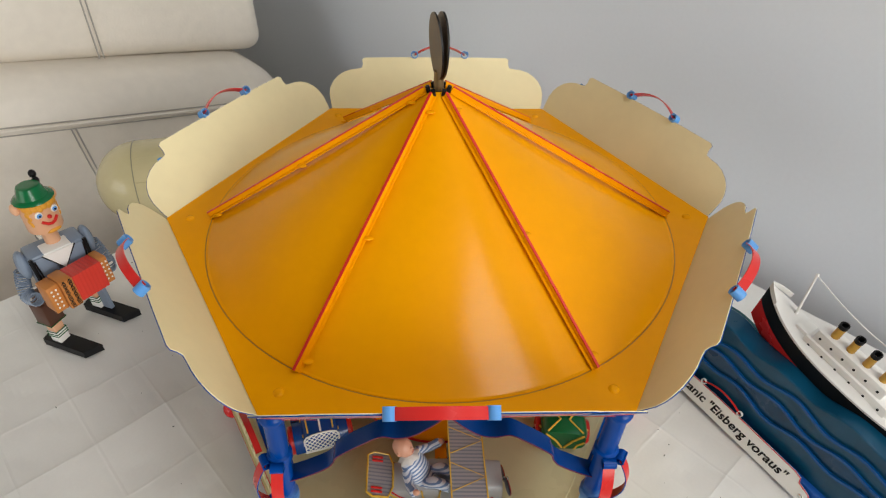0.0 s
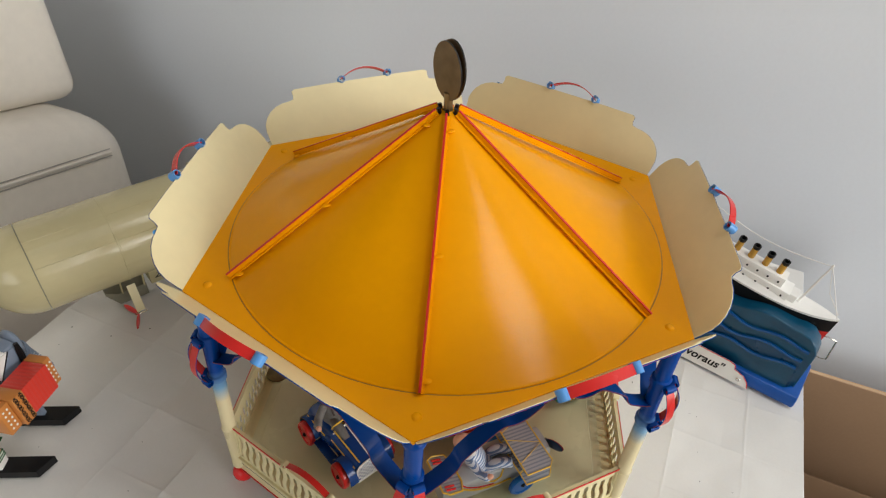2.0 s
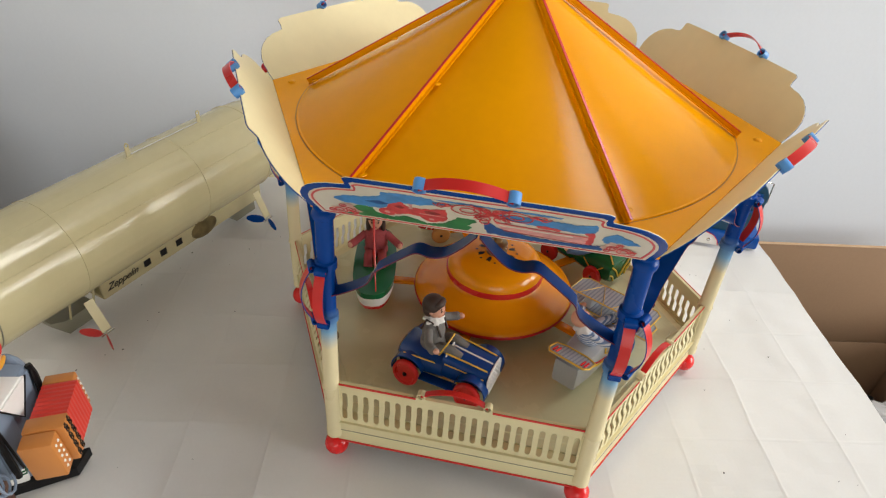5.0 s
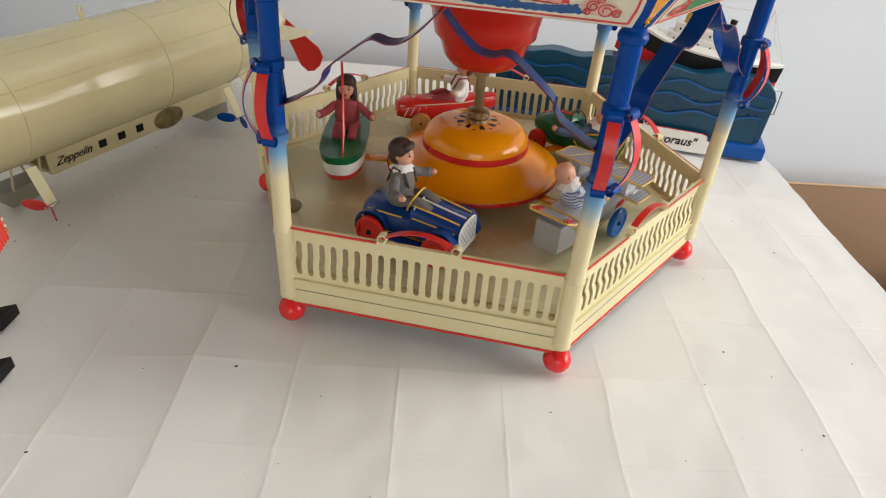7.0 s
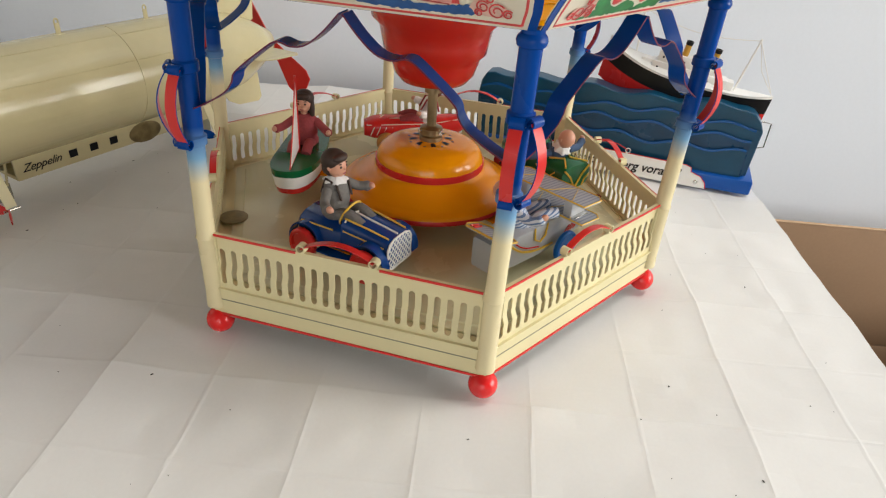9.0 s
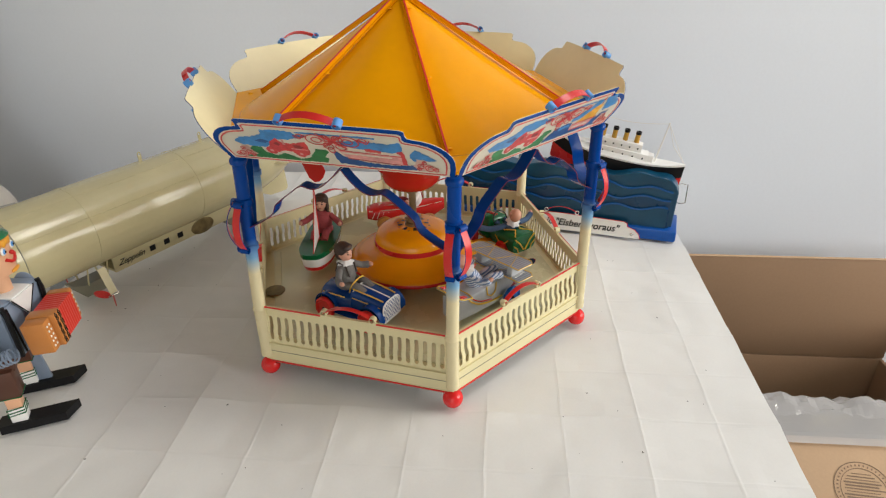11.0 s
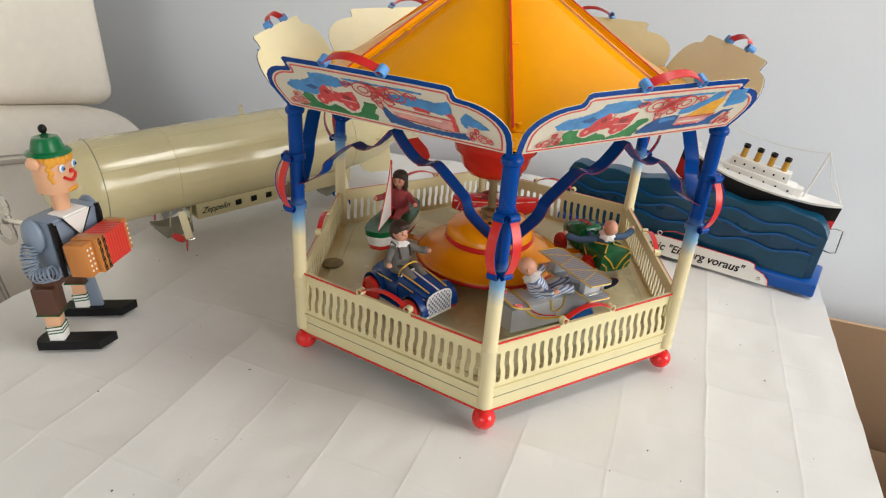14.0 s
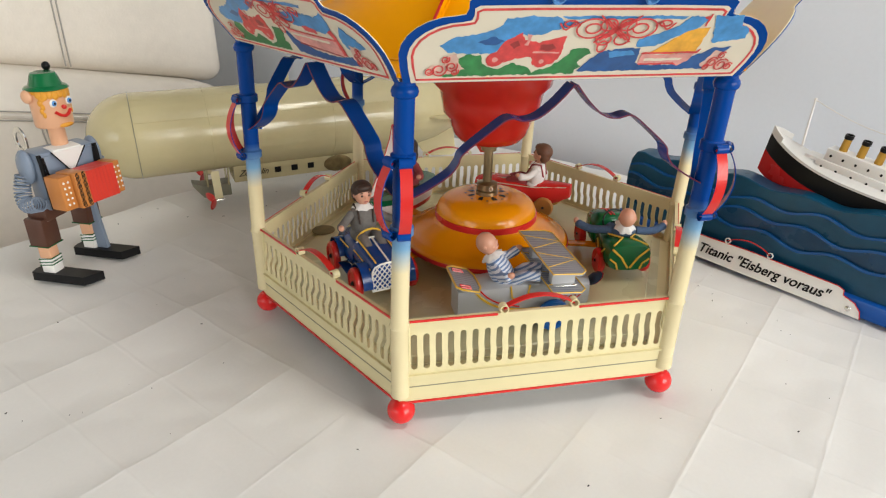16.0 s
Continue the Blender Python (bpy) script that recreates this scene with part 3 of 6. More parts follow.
    # something wrapped in black inside the box
    s = Shape()
    bm = bmesh.new()
    bmesh.ops.create_icosphere(bm, subdivisions=4, radius=1)
    for v in bm.verts:
        v.co *= 1 + 0.25 * noise.noise(v.co * 2.2)
    s.take(bm, BLACK, pose(0.325, -0.765, -0.505) @ Matrix.Diagonal((0.045, 0.070, 0.060, 1)))
    bm = bmesh.new()
    bmesh.ops.create_icosphere(bm, subdivisions=4, radius=1)
    for v in bm.verts:
        v.co *= 1 + 0.35 * noise.noise(v.co * 2.6)
    s.take(bm, CREAM, pose(0.320, -0.735, -0.462, 0, 0, 20) @ Matrix.Diagonal((0.020, 0.028, 0.022, 1)))
    ring = [(0.310 + 0.004 * math.sin(a), -0.765 + 0.0135 * math.cos(a), -0.452 + 0.0125 * math.sin(a)) for a in [2 * math.pi * i / 24 for i in range(25)]]
    s.tube(ring, 0.0065, CREAM, 10)
    s.box((0.322, -0.76, -0.645), (0.08, 0.13, 0.21), BLACK, bevel=0.02)
    ob = s.link("wrapped_bundle", smooth=60)
    ob.matrix_basis = UV
    tagged(ob, "black and cream wrapped bundle lying in the cardboard box", "bundle")
    return t


STAMP_X, STAMP_Y = -0.012, -0.061
carton()

# ---- the tin carousel ----
HEX = [(0.2 * math.cos(radians(a)), 0.2 * math.sin(radians(a))) for a in (-120, -60, 0, 60, 120, 180)]
SIDES = [-90, -30, 30, 90, 150, 210]                 # way out of each side, degrees
APO = 0.1732
carousel = thing("carousel", pose(0, 0, 0), "tin toy carousel with orange tent roof and cream railings", "toy carousel", "tin toys")


def hexagon(r, z0, z1, mat, s, r1=None):
    r1 = r if r1 is None else r1
    verts = [(r * math.cos(radians(a)), r * math.sin(radians(a)), z0) for a in (-120, -60, 0, 60, 120, 180)]
    verts += [(r1 * math.cos(radians(a)), r1 * math.sin(radians(a)), z1) for a in (-120, -60, 0, 60, 120, 180)]
    s.add(verts, [[5, 4, 3, 2, 1, 0], [6, 7, 8, 9, 10, 11]] + [[i, (i + 1) % 6, 6 + (i + 1) % 6, 6 + i] for i in range(6)], mat)


def side_frame(deg):
    """Axes of one side: x along it, y out of it, z up, with the origin at the carousel's axis."""
    return pose(0, 0, 0, 0, 0, deg - 90)


def base():
    s = Shape()
    hexagon(0.2000, 0.0185, 0.0400, CREAM, s)
    s.link("base", carousel)
    s = Shape()
    hexagon(0.2010, 0.0170, 0.0186, RED, s)
    s.link("base_line", carousel, "red painted line round the foot of the base")
    # added, unseen: keeps the red line's bounce out of the shadow on the paper
    s = Shape()
    hexagon(0.1995, 0.0155, 0.0164, STEEL, s)
    s.link("bounce_blocker", carousel, "added grey plate under the base that stops red bounce")
    s = Shape()
    hexagon(0.187, 0.0400, 0.0418, DECK, s)
    hexagon(0.178, 0.0418, 0.0426, DECK, s, 0.177)
    s.link("deck", carousel)
    for x, y in HEX:
        s = Shape()
        s.ball((x * 0.985, y * 0.985, 0.0098), (0.0100, 0.0100, 0.0098), BALL_RED, seg=24)
        s.rod((x * 0.985, y * 0.985, 0.016), (x * 0.985, y * 0.985, 0.019), 0.004, BALL_RED)
        s.link("ball_foot", carousel, "glossy red ball foot")


base()


def slotted(s, x0, x1, z0, z1, count, sw, sz0, sz1, y, th, mat, m, bends=(0.0595, 0.0550), lower=0.0022):
    """A sheet with a row of upright round-ended slots punched through it."""
    pitch = (x1 - x0) / count
    per = 6
    for c in range(count):
        cx = x0 + (c + 0.5) * pitch
        hole, rim, r, half = [], [], sw / 2, pitch / 2
        for i in range(per + 1):
            a = radians(180 * i / per)
            hole.append((cx + r * math.cos(a), sz1 - r + r * math.sin(a)))
            rim.append((cx + half * (1 - 2 * i / per), z1))
        for z in bends:
            hole.append((cx - r, z))
            rim.append((cx - half, z))
        for i in range(per + 1):
            a = radians(180 + 180 * i / per)
            hole.append((cx + r * math.cos(a), sz0 + r + r * math.sin(a)))
            rim.append((cx - half * (1 - 2 * i / per), z0))
        for z in bends[::-1]:
            hole.append((cx + r, z))
            rim.append((cx + half, z))
        n = len(hole)
        step = lambda z: y + lower * min(1.0, max(0.0, (bends[0] - z) / (bends[0] - bends[1])))
        verts = [(p, step(q), q) for p, q in hole + rim] + [(p, step(q) - th, q) for p, q in hole + rim]
        faces = []
        for i in range(n):
            j = (i + 1) % n
            faces += [[i, j, n + j, n + i], [2 * n + j, 2 * n + i, 3 * n + i, 3 * n + j], [j, i, 2 * n + i, 2 * n + j]]
        s.add(verts, faces, mat, m)


def scroll(s, at, axis, r, w, mat, turn=1):
    """A rolled-up end of a tin strip; axis: the way of the roll's width."""
    at, axis = Vector(at), Vector(axis).normalized()
    e1 = axis.orthogonal().normalized()
    e2 = axis.cross(e1)
    path = []
    for i in range(19):
        a = turn * radians(400 * i / 18)
        rr = r * (1 - 0.25 * i / 18)
        path.append(at + rr * (math.cos(a) * e1 + math.sin(a) * e2))
    s.strip(path, axis, w, 0.0007, mat)


def bow(parent, a, b, out, across, height, width, mat, edge, knob, name="bow", r=0.0032, label=""):
    """A bent tin strip between two rolled ends."""
    a, b, out = Vector(a), Vector(b), Vector(out).normalized()
    path = [a.lerp(b, t) + out * height * (1 - (2 * t - 1) ** 2) for t in [i / 14 for i in range(15)]]
    s = Shape()
    s.strip(path, across, width, 0.0007, mat, edge)
    s.link(name, parent, label or "bent red tin bow")
    for p in (a, b):
        s = Shape()
        scroll(s, p, across, r, width * 1.1, knob)
        s.link("scroll", parent)


def railing(deg):
    m = side_frame(deg)
    s = Shape()
    y = APO - 0.001
    slotted(s, -0.0935, 0.0935, 0.0400, 0.0755, 22, 0.0043, 0.0445, 0.0715, y - 0.0016, 0.0009, CREAM, m)
    s.box((0, y - 0.0020, 0.0790), (0.187, 0.0010, 0.0070), CREAM, m)
    s.strip([(-0.0935, y - 0.0012, 0.0826), (0.0935, y - 0.0012, 0.0826)], (0, 1, 0), 0.0030, 0.0014, CREAM, m=m)
    ob = s.link("railing", carousel)
    for sx in (-1, 1):
        s = Shape()
        s.box((sx * 0.0937, y - 0.001, 0.062), (0.003, 0.0024, 0.042), CREAM, m, bevel=0.0006)
        s.link("stile", ob)
    for name, w, z, dy in (("seam", 0.0012, 0.0306, 0.0008), ("ledge", 0.0050, 0.0402, 0.0002)):
        s = Shape()
        s.strip([(-0.094, y + dy, z), (0.094, y + dy, z)], (0, 1, 0) if name == "ledge" else (0, 0, 1), w if name == "ledge" else 0.0007, 0.0010, CREAM if name == "ledge" else GOND, m=m)
        s.link(name, ob)
    for xa, xb in ((-0.0925, -0.0255), (0.0325, 0.0925)):
        s = Shape()
        s.strip([(xa, y + 0.0005, 0.0828), (xb, y + 0.0005, 0.0828)], (0, 0, 1), 0.0017, 0.0006, RED, m=m)
        s.link("red_line", ob, "thin red painted line")
    r = m.to_3x3()
    bow(ob, m @ Vector((-0.0215, y - 0.001, 0.0865)), m @ Vector((0.0285, y - 0.001, 0.0865)), (0, 0, 1), r @ Vector((0, 1, 0)), 0.0080, 0.0050, RED, RED, CREAM)


for deg in SIDES:
    railing(deg)


def post(k):
    x, y = HEX[k]
    m = Matrix.Translation((x * 0.99, y * 0.99, 0))
    s = Shape()
    s.lathe([(0, 0.0240), (0.0066, 0.0240), (0.0066, 0.0300), (0.0062, 0.0320), (0.0062, 0.0780), (0.0070, 0.0800), (0.0060, 0.0830), (0.0058, 0.1450), (0.0075, 0.1458), (0.0075, 0.1510), (0.0060, 0.1520),
             (0.0060, 0.1900), (0.0076, 0.1910), (0.0076, 0.1965), (0.0060, 0.1975), (0.0060, 0.2290), (0.0074, 0.2300), (0.0080, 0.2325), (0.0074, 0.2345), (0.0060, 0.2360), (0.0060, 0.2385), (0, 0.2385)], POST, m, 20)
    ob = s.link("post", carousel, "round tin post airbrushed from cream to blue")
    a = math.degrees(math.atan2(y, x))
    for off in (-30, 30):
        out = Vector((math.cos(radians(a + off)), math.sin(radians(a + off)), 0))
        across = Vector((-out.y, out.x, 0))
        p = Vector((x * 0.99, y * 0.99, 0)) + out * 0.0095
        bow(ob, p + Vector((0, 0, 0.1485)), p + Vector((0, 0, 0.1935)), out, across, 0.0085, 0.0072, RED, BLUE, BLUE, r=0.0030)


Shape.leaning = True
for k in range(6):
    post(k)


def garland(deg):
    """Two wavy blue strips that rise from the posts to the middle of a side."""
    m = side_frame(deg)
    half = [(0.0960, 0.1690), (0.0850, 0.1745), (0.0720, 0.1830), (0.0670, 0.1895), (0.0640, 0.1960), (0.0480, 0.2090), (0.0380, 0.2155), (0.0290, 0.2140), (0.0200, 0.2160), (0.0100, 0.2240), (0.0010, 0.2340)]
    for sx in (-1, 1):
        s = Shape()
        path = smooth_path([(sx * x, APO - 0.004, z) for x, z in half], 5)
        s.strip(path, (0, 1, 0), 0.0120, 0.0009, BLUE, BLUE, m)
        ob = s.link("garland", carousel, "wavy blue tin strip with a red edge", smooth=60)
        s = Shape()
        s.strip([p + Vector((0, 0.0061, 0.0)) for p in path], (0, 1, 0), 0.0003, 0.0008, EDGE_RED, EDGE_RED, m)
        s.link("edge_line", ob, "red painted edge")


for deg in SIDES:
    garland(deg)


def half_profile():
    """Outline of a fascia panel in its own plane: half width and height."""
    p = [(0.1010, 0.0), (0.1035, 0.010), (0.1045, 0.018)]
    p += [(0.0760 + 0.0285 * math.cos(radians(a)), 0.018 + 0.0215 * math.sin(radians(a))) for a in (15, 30, 45, 60, 75, 88)]
    return p + [(0.0722, 0.0405), (0.0712, 0.0435), (0.0716, 0.0475), (0.0690, 0.0490), (0.0400, 0.0495)]


def outline(shrink=0.0, base_up=0.0):
    """Closed outline of the panel, moved inwards by shrink."""
    h = half_profile()
    pts = [(x, z) for x, z in h] + [(-x, z) for x, z in h[::-1]]
    if not shrink:
        return pts
    out, n = [], len(pts)
    for i in range(n):
        a, b, c = Vector(pts[i - 1]), Vector(pts[i]), Vector(pts[(i + 1) % n])
        d1, d2 = (b - a).normalized(), (c - b).normalized()
        nrm = Vector((-(d1.y + d2.y), d1.x + d2.x))
        nrm = nrm.normalized() if nrm.length > 1e-6 else Vector((-d1.y, d1.x))
        out.append(tuple(b + nrm * shrink))
    return out


PANEL_TILT = 35.0
TALL = 1.12
PAPER_CREAM = paint("picture_ground_paint", (0.68, 0.63, 0.51), 0.35)
PIC_BLUE = material("picture_blue", (0.055, 0.25, 0.55), 0.35, grain=0.14, scale=260, stain=0.22, stain_scale=110)
PIC_DEEP = material("picture_deep_blue", (0.014, 0.085, 0.27), 0.35, grain=0.12, scale=260, stain=0.25, stain_scale=90)
PIC_RED = material("picture_red", (0.60, 0.055, 0.055), 0.4, grain=0.15, scale=260, stain=0.25, stain_scale=120)
PIC_PINK = material("picture_pink", (0.66, 0.30, 0.27), 0.4, grain=0.15, scale=260, stain=0.2, stain_scale=120)
PIC_GREEN = material("picture_green", (0.03, 0.20, 0.06), 0.4, grain=0.15, scale=260, stain=0.3, stain_scale=120)
PIC_YELLOW = material("picture_yellow", (0.75, 0.38, 0.04), 0.4, grain=0.1, scale=260, stain=0.2, stain_scale=120)


PIC_DARK = material("picture_dark_red", (0.30, 0.030, 0.030), 0.4, grain=0.15, scale=260, stain=0.25, stain_scale=120)
PIC_PALE = material("picture_pale_pink", (0.68, 0.46, 0.38), 0.4, grain=0.10, scale=260, stain=0.2, stain_scale=120)


def fascia(deg):
    m = side_frame(deg) @ pose(0, APO + 0.0035, 0.2385, 90 - PANEL_TILT, 0, 0) @ pose(0, 0, 0, 0, 180, 0) @ Matrix.Diagonal((1, TALL, 1, 1))
    # local: x along the side, y up the panel, z out of the carousel after the turn
    q = m
    s = Shape()
    s.plate(outline(), 0.0005, CREAM_PANEL, q)
    ob = s.link("fascia", carousel, "scalloped tin fascia, cream inside, painted picture outside")
    face = 0.0009

    t = Shape()
    t.plate(outline(-0.00008), 0.00055, BLUE, q @ Matrix.Translation((0, 0, 0.00052)))
    t.link("border", ob, "blue painted border")
    inner = [(x * 0.958, 0.0003 + z * 0.925) for x, z in outline()]
    t = Shape()
    t.plate(inner, 0.00012, PAPER_CREAM, q @ Matrix.Translation((0, 0, face + 0.0003)))
    t.link("picture", ob, "cream picture ground with a painted scene")
    normal = q.to_3x3() @ Vector((0, 0, 1))
    t = Shape()
    loop = [(x * 0.934, 0.0024 + z * 0.842) for x, z in outline()]
    t.strip([q @ Vector((x, z, face + 0.0005)) for x, z in loop + loop[:1]], normal, 0.0003, 0.0013, PIC_RED)
    t.link("red_line", ob, "thin red painted line round the picture")
    t, level = Shape(), [0.0]

    def ragged(pts, seed, amp=0.00055, step=0.0016):
        """The outline with the frayed edge of a print laid on by hand."""
        rnd, out = random.Random(seed), []
        for i, (x0, y0) in enumerate(pts):
            x1, y1 = pts[(i + 1) % len(pts)]
            d = math.hypot(x1 - x0, y1 - y0)
            k = max(1, int(d / step))
            for j in range(k):
                f, w = j / k, rnd.uniform(-amp, amp)
                out.append((x0 + (x1 - x0) * f - (y1 - y0) / d * w + rnd.uniform(-0.3, 0.3) * amp, y0 + (y1 - y0) * f + (x1 - x0) / d * w))
        return out

    def dab(mat, *pts, amp=0.00055, sub=None):
        """One patch of print; points in tenths of a millimetre."""
        level[0] += 0.000012
        edge = ragged([(x * 1e-4, y * 1e-4) for x, y in pts], len(pts) * 31 + deg, amp)
        (t if sub is None else sub).plate(edge, 0.0001, mat, q @ Matrix.Translation((0, 0, face + 0.0005 + level[0])))

    def round_dab(mat, cx, cy, r, n=14):
        dab(mat, *[(cx + r * math.cos(2 * math.pi * i / n), cy + 0.92 * r * math.sin(2 * math.pi * i / n)) for i in range(n)], amp=0.0002)

    # sky, meadow and the red carriage
    dab(PIC_BLUE, (-836, 232), (-766, 285), (-660, 300), (-540, 340), (-515, 390), (-380, 405), (-240, 395), (-215, 372), (-160, 366), (-110, 372), (-150, 345), (-260, 318), (-300, 297), (-420, 293), (-500, 235), (-545, 190), (-660, 182), (-790, 198))
    dab(PIC_BLUE, (-230, 398), (-60, 404), (130, 398), (330, 404), (470, 398), (455, 382), (240, 386), (-180, 384), amp=0.0003)
    dab(PIC_DEEP, (-640, 255), (-560, 288), (-500, 262), (-540, 235), (-600, 240), amp=0.0004)
    dab(PIC_GREEN, (-735, 150), (-690, 182), (-615, 176), (-600, 120), (-500, 84), (-435, 124), (-350, 100), (-305, 60), (-200, 100), (-125, 182), (-112, 212), (-15, 207), (0, 182), (-40, 150), (-62, 118), (-30, 96), (-55, 72), (-58, 48), (-822, 42), (-808, 58), (-728, 74))
    dab(PIC_RED, (-495, 262), (-440, 298), (-418, 308), (-392, 262), (-350, 256), (-310, 250), (-240, 268), (-165, 286), (-172, 160), (-200, 118), (-310, 108), (-335, 158), (-420, 156), (-475, 130), (-500, 160), (-545, 168))
    round_dab(PIC_RED, -530, 148, 50)
    round_dab(PIC_RED, -268, 132, 44)
    dab(PIC_PINK, (-385, 300), (-375, 262), (-390, 236), (-366, 232), (-358, 292), amp=0.0002)
    dab(PIC_DARK, (-300, 236), (-235, 240), (-205, 215), (-240, 198), (-296, 204), amp=0.0003)
    dab(PIC_DARK, (-470, 240), (-430, 262), (-412, 236), (-440, 214), amp=0.0003)
    dab(PIC_PINK, (-330, 196), (-180, 190), (-182, 182), (-332, 186), amp=0.00015)
    round_dab(PIC_PINK, -530, 148, 17, 8)
    round_dab(PIC_PINK, -268, 132, 15, 8)
    if deg in (-90, 30, 150):
        # sea and the sailing boat
        dab(PIC_BLUE, (245, 264), (300, 282), (442, 346), (484, 402), (600, 396), (552, 330), (442, 272), (360, 222), (250, 220))
        dab(PIC_BLUE, (622, 402), (790, 405), (816, 346), (872, 322), (880, 268), (780, 246), (690, 238), (655, 330))
        dab(PIC_DEEP, (-45, 64), (-15, 118), (66, 190), (165, 206), (282, 210), (288, 116), (316, 98), (525, 98), (622, 148), (720, 204), (828, 213), (790, 162), (732, 118), (748, 72), (680, 66), (300, 60))
        dab(PIC_BLUE, (100, 186), (240, 196), (262, 170), (120, 150), amp=0.0004)
        dab(PIC_YELLOW, (345, 176), (430, 246), (511, 312), (566, 330), (630, 334), (622, 182), (480, 168), amp=0.0003)
        dab(PIC_PINK, (302, 172), (440, 160), (624, 176), (602, 122), (554, 92), (512, 112), (302, 104), amp=0.0003)
        dab(PAPER_CREAM, (330, 140), (560, 142), (550, 128), (330, 124), amp=0.0003)
        dab(PIC_RED, (300, 180), (622, 186), (650, 200), (640, 172), (300, 170), amp=0.0002)
        dab(PIC_RED, (310, 108), (520, 112), (552, 90), (520, 100), (310, 98), amp=0.0002)
        dab(PIC_RED, (588, 340), (596, 414), (604, 414), (598, 340), amp=0.0001)
        dab(PIC_RED, (560, 396), (600, 400), (600, 382), (575, 384), amp=0.0002)
    else:
        # a pink steamer on a dark sea
        dab(PIC_BLUE, (130, 330), (330, 352), (560, 338), (640, 372), (660, 330), (640, 262), (560, 238), (420, 254), (240, 262), (150, 290))
        dab(PIC_BLUE, (700, 250), (760, 300), (850, 240), (905, 190), (840, 172), (800, 190), (720, 160), (690, 200))
        dab(PIC_DEEP, (40, 190), (80, 206), (110, 150), (300, 96), (520, 86), (760, 118), (800, 96), (700, 52), (300, 44), (60, 60), (40, 110))
        dab(PIC_PINK, (100, 226), (240, 214), (420, 206), (560, 214), (640, 210), (632, 108), (520, 96), (280, 112), (150, 136), amp=0.0003)
        dab(PAPER_CREAM, (120, 202), (540, 186), (540, 172), (130, 186), amp=0.0003)
        dab(PIC_RED, (330, 260), (380, 272), (470, 252), (460, 226), (340, 232), amp=0.0004)
        dab(PIC_RED, (110, 226), (640, 206), (640, 198), (110, 217), amp=0.0002)
        dab(PIC_RED, (590, 252), (640, 270), (655, 246), (650, 112), (612, 108), (624, 220), amp=0.0004)
        dab(PIC_DARK, (150, 138), (600, 104), (600, 97), (150, 126), amp=0.0002)
    # scroll-work of fine red lines over pale pink in the corners
    for sx in (-1, 1):
        dab(PIC_PALE, *[(sx * x, y) for x, y in ((905, 66), (870, 118), (800, 122), (790, 178), (745, 190), (715, 120), (690, 96), (735, 66), (820, 58))], amp=0.0005)
    tagged(t.link("painting", ob, "red carriage, green meadow and blue water in coarse print"), kind="stuff")
    t = Shape()

    def curl(pts, w=0.0009):
        t.strip([q @ Vector((x, y, face + 0.0013)) for x, y in pts], normal, 0.0002, w, PIC_RED)

    def loop_line(cx, cy, rx, ry, a0=0.0, a1=6.2832, n=22, w=0.0009, shrink=0.0):
        curl([(cx * 1e-4 + rx * 1e-4 * (1 - shrink * i / n) * math.cos(a0 + (a1 - a0) * i / n), cy * 1e-4 + ry * 1e-4 * (1 - shrink * i / n) * math.sin(a0 + (a1 - a0) * i / n)) for i in range(n + 1)], w)

    kx, ky = 90, 330
    for sx in (-1, 1):
        loop_line(kx + sx * 140, ky + 5, 82, 56)
        loop_line(kx + sx * 132, ky + 5, 42, 28)
        loop_line(kx + sx * 52, ky - 62, 42, 32)
        loop_line(kx + sx * 262, ky + 34, 34, 17)
        loop_line(kx + sx * 52, ky + 26, 44, 34)
        for k in (-1, 0, 1):
            curl([((kx + sx * (-75 + 38 * k)) * 1e-4, (ky + 62 - 18 * k) * 1e-4), ((kx + sx * (75 + 28 * k)) * 1e-4, (ky - 66 - 12 * k) * 1e-4)])
        curl([((kx + sx * (210 + 14 * i)) * 1e-4, (ky + 20 + 22 * math.sin(i * 0.9)) * 1e-4) for i in range(9)])
        for cx, cy, r in ((828, 92, 44), (762, 112, 34), (880, 82, 26), (800, 158, 24), (740, 78, 22)):
            loop_line(sx * cx, cy, r, r, 0.6, 0.6 + sx * 9.5, 26, 0.0007, 0.7)
    loop_line(kx - 45, ky - 104, 26, 34)
    tagged(t.link("ornament", ob, "red painted knot and scroll ornament"), kind="stuff")
    up, out = q.to_3x3() @ Vector((0, 1, 0)), q.to_3x3() @ Vector((0, 0, 1))
    a, b = (q @ Vector((sx * 0.0245 - 0.004, 0.0515, 0.0005)) for sx in (-1, 1))
    bow(ob, a, b, up, out, 0.0085, 0.0062, RED, RED, SKY_BLUE, r=0.0036)
    for x in (-0.055, 0.06):
        s = Shape()
        s.ball(q @ Vector((x, 0.003, -0.0002)), (0.0022, 0.0022, 0.0012), CREAM_PANEL, seg=8)
        s.link("solder_spot", ob)


for deg in SIDES:
    fascia(deg)

RC, ZC, ZA = 0.1720, 0.2440, 0.3490


# brown-orange that stands in for the shade in the gap under the cone
SEAM_SHADE = material("seam_shade", (0.36, 0.15, 0.010), 0.6, stain=0.3, stain_scale=60)


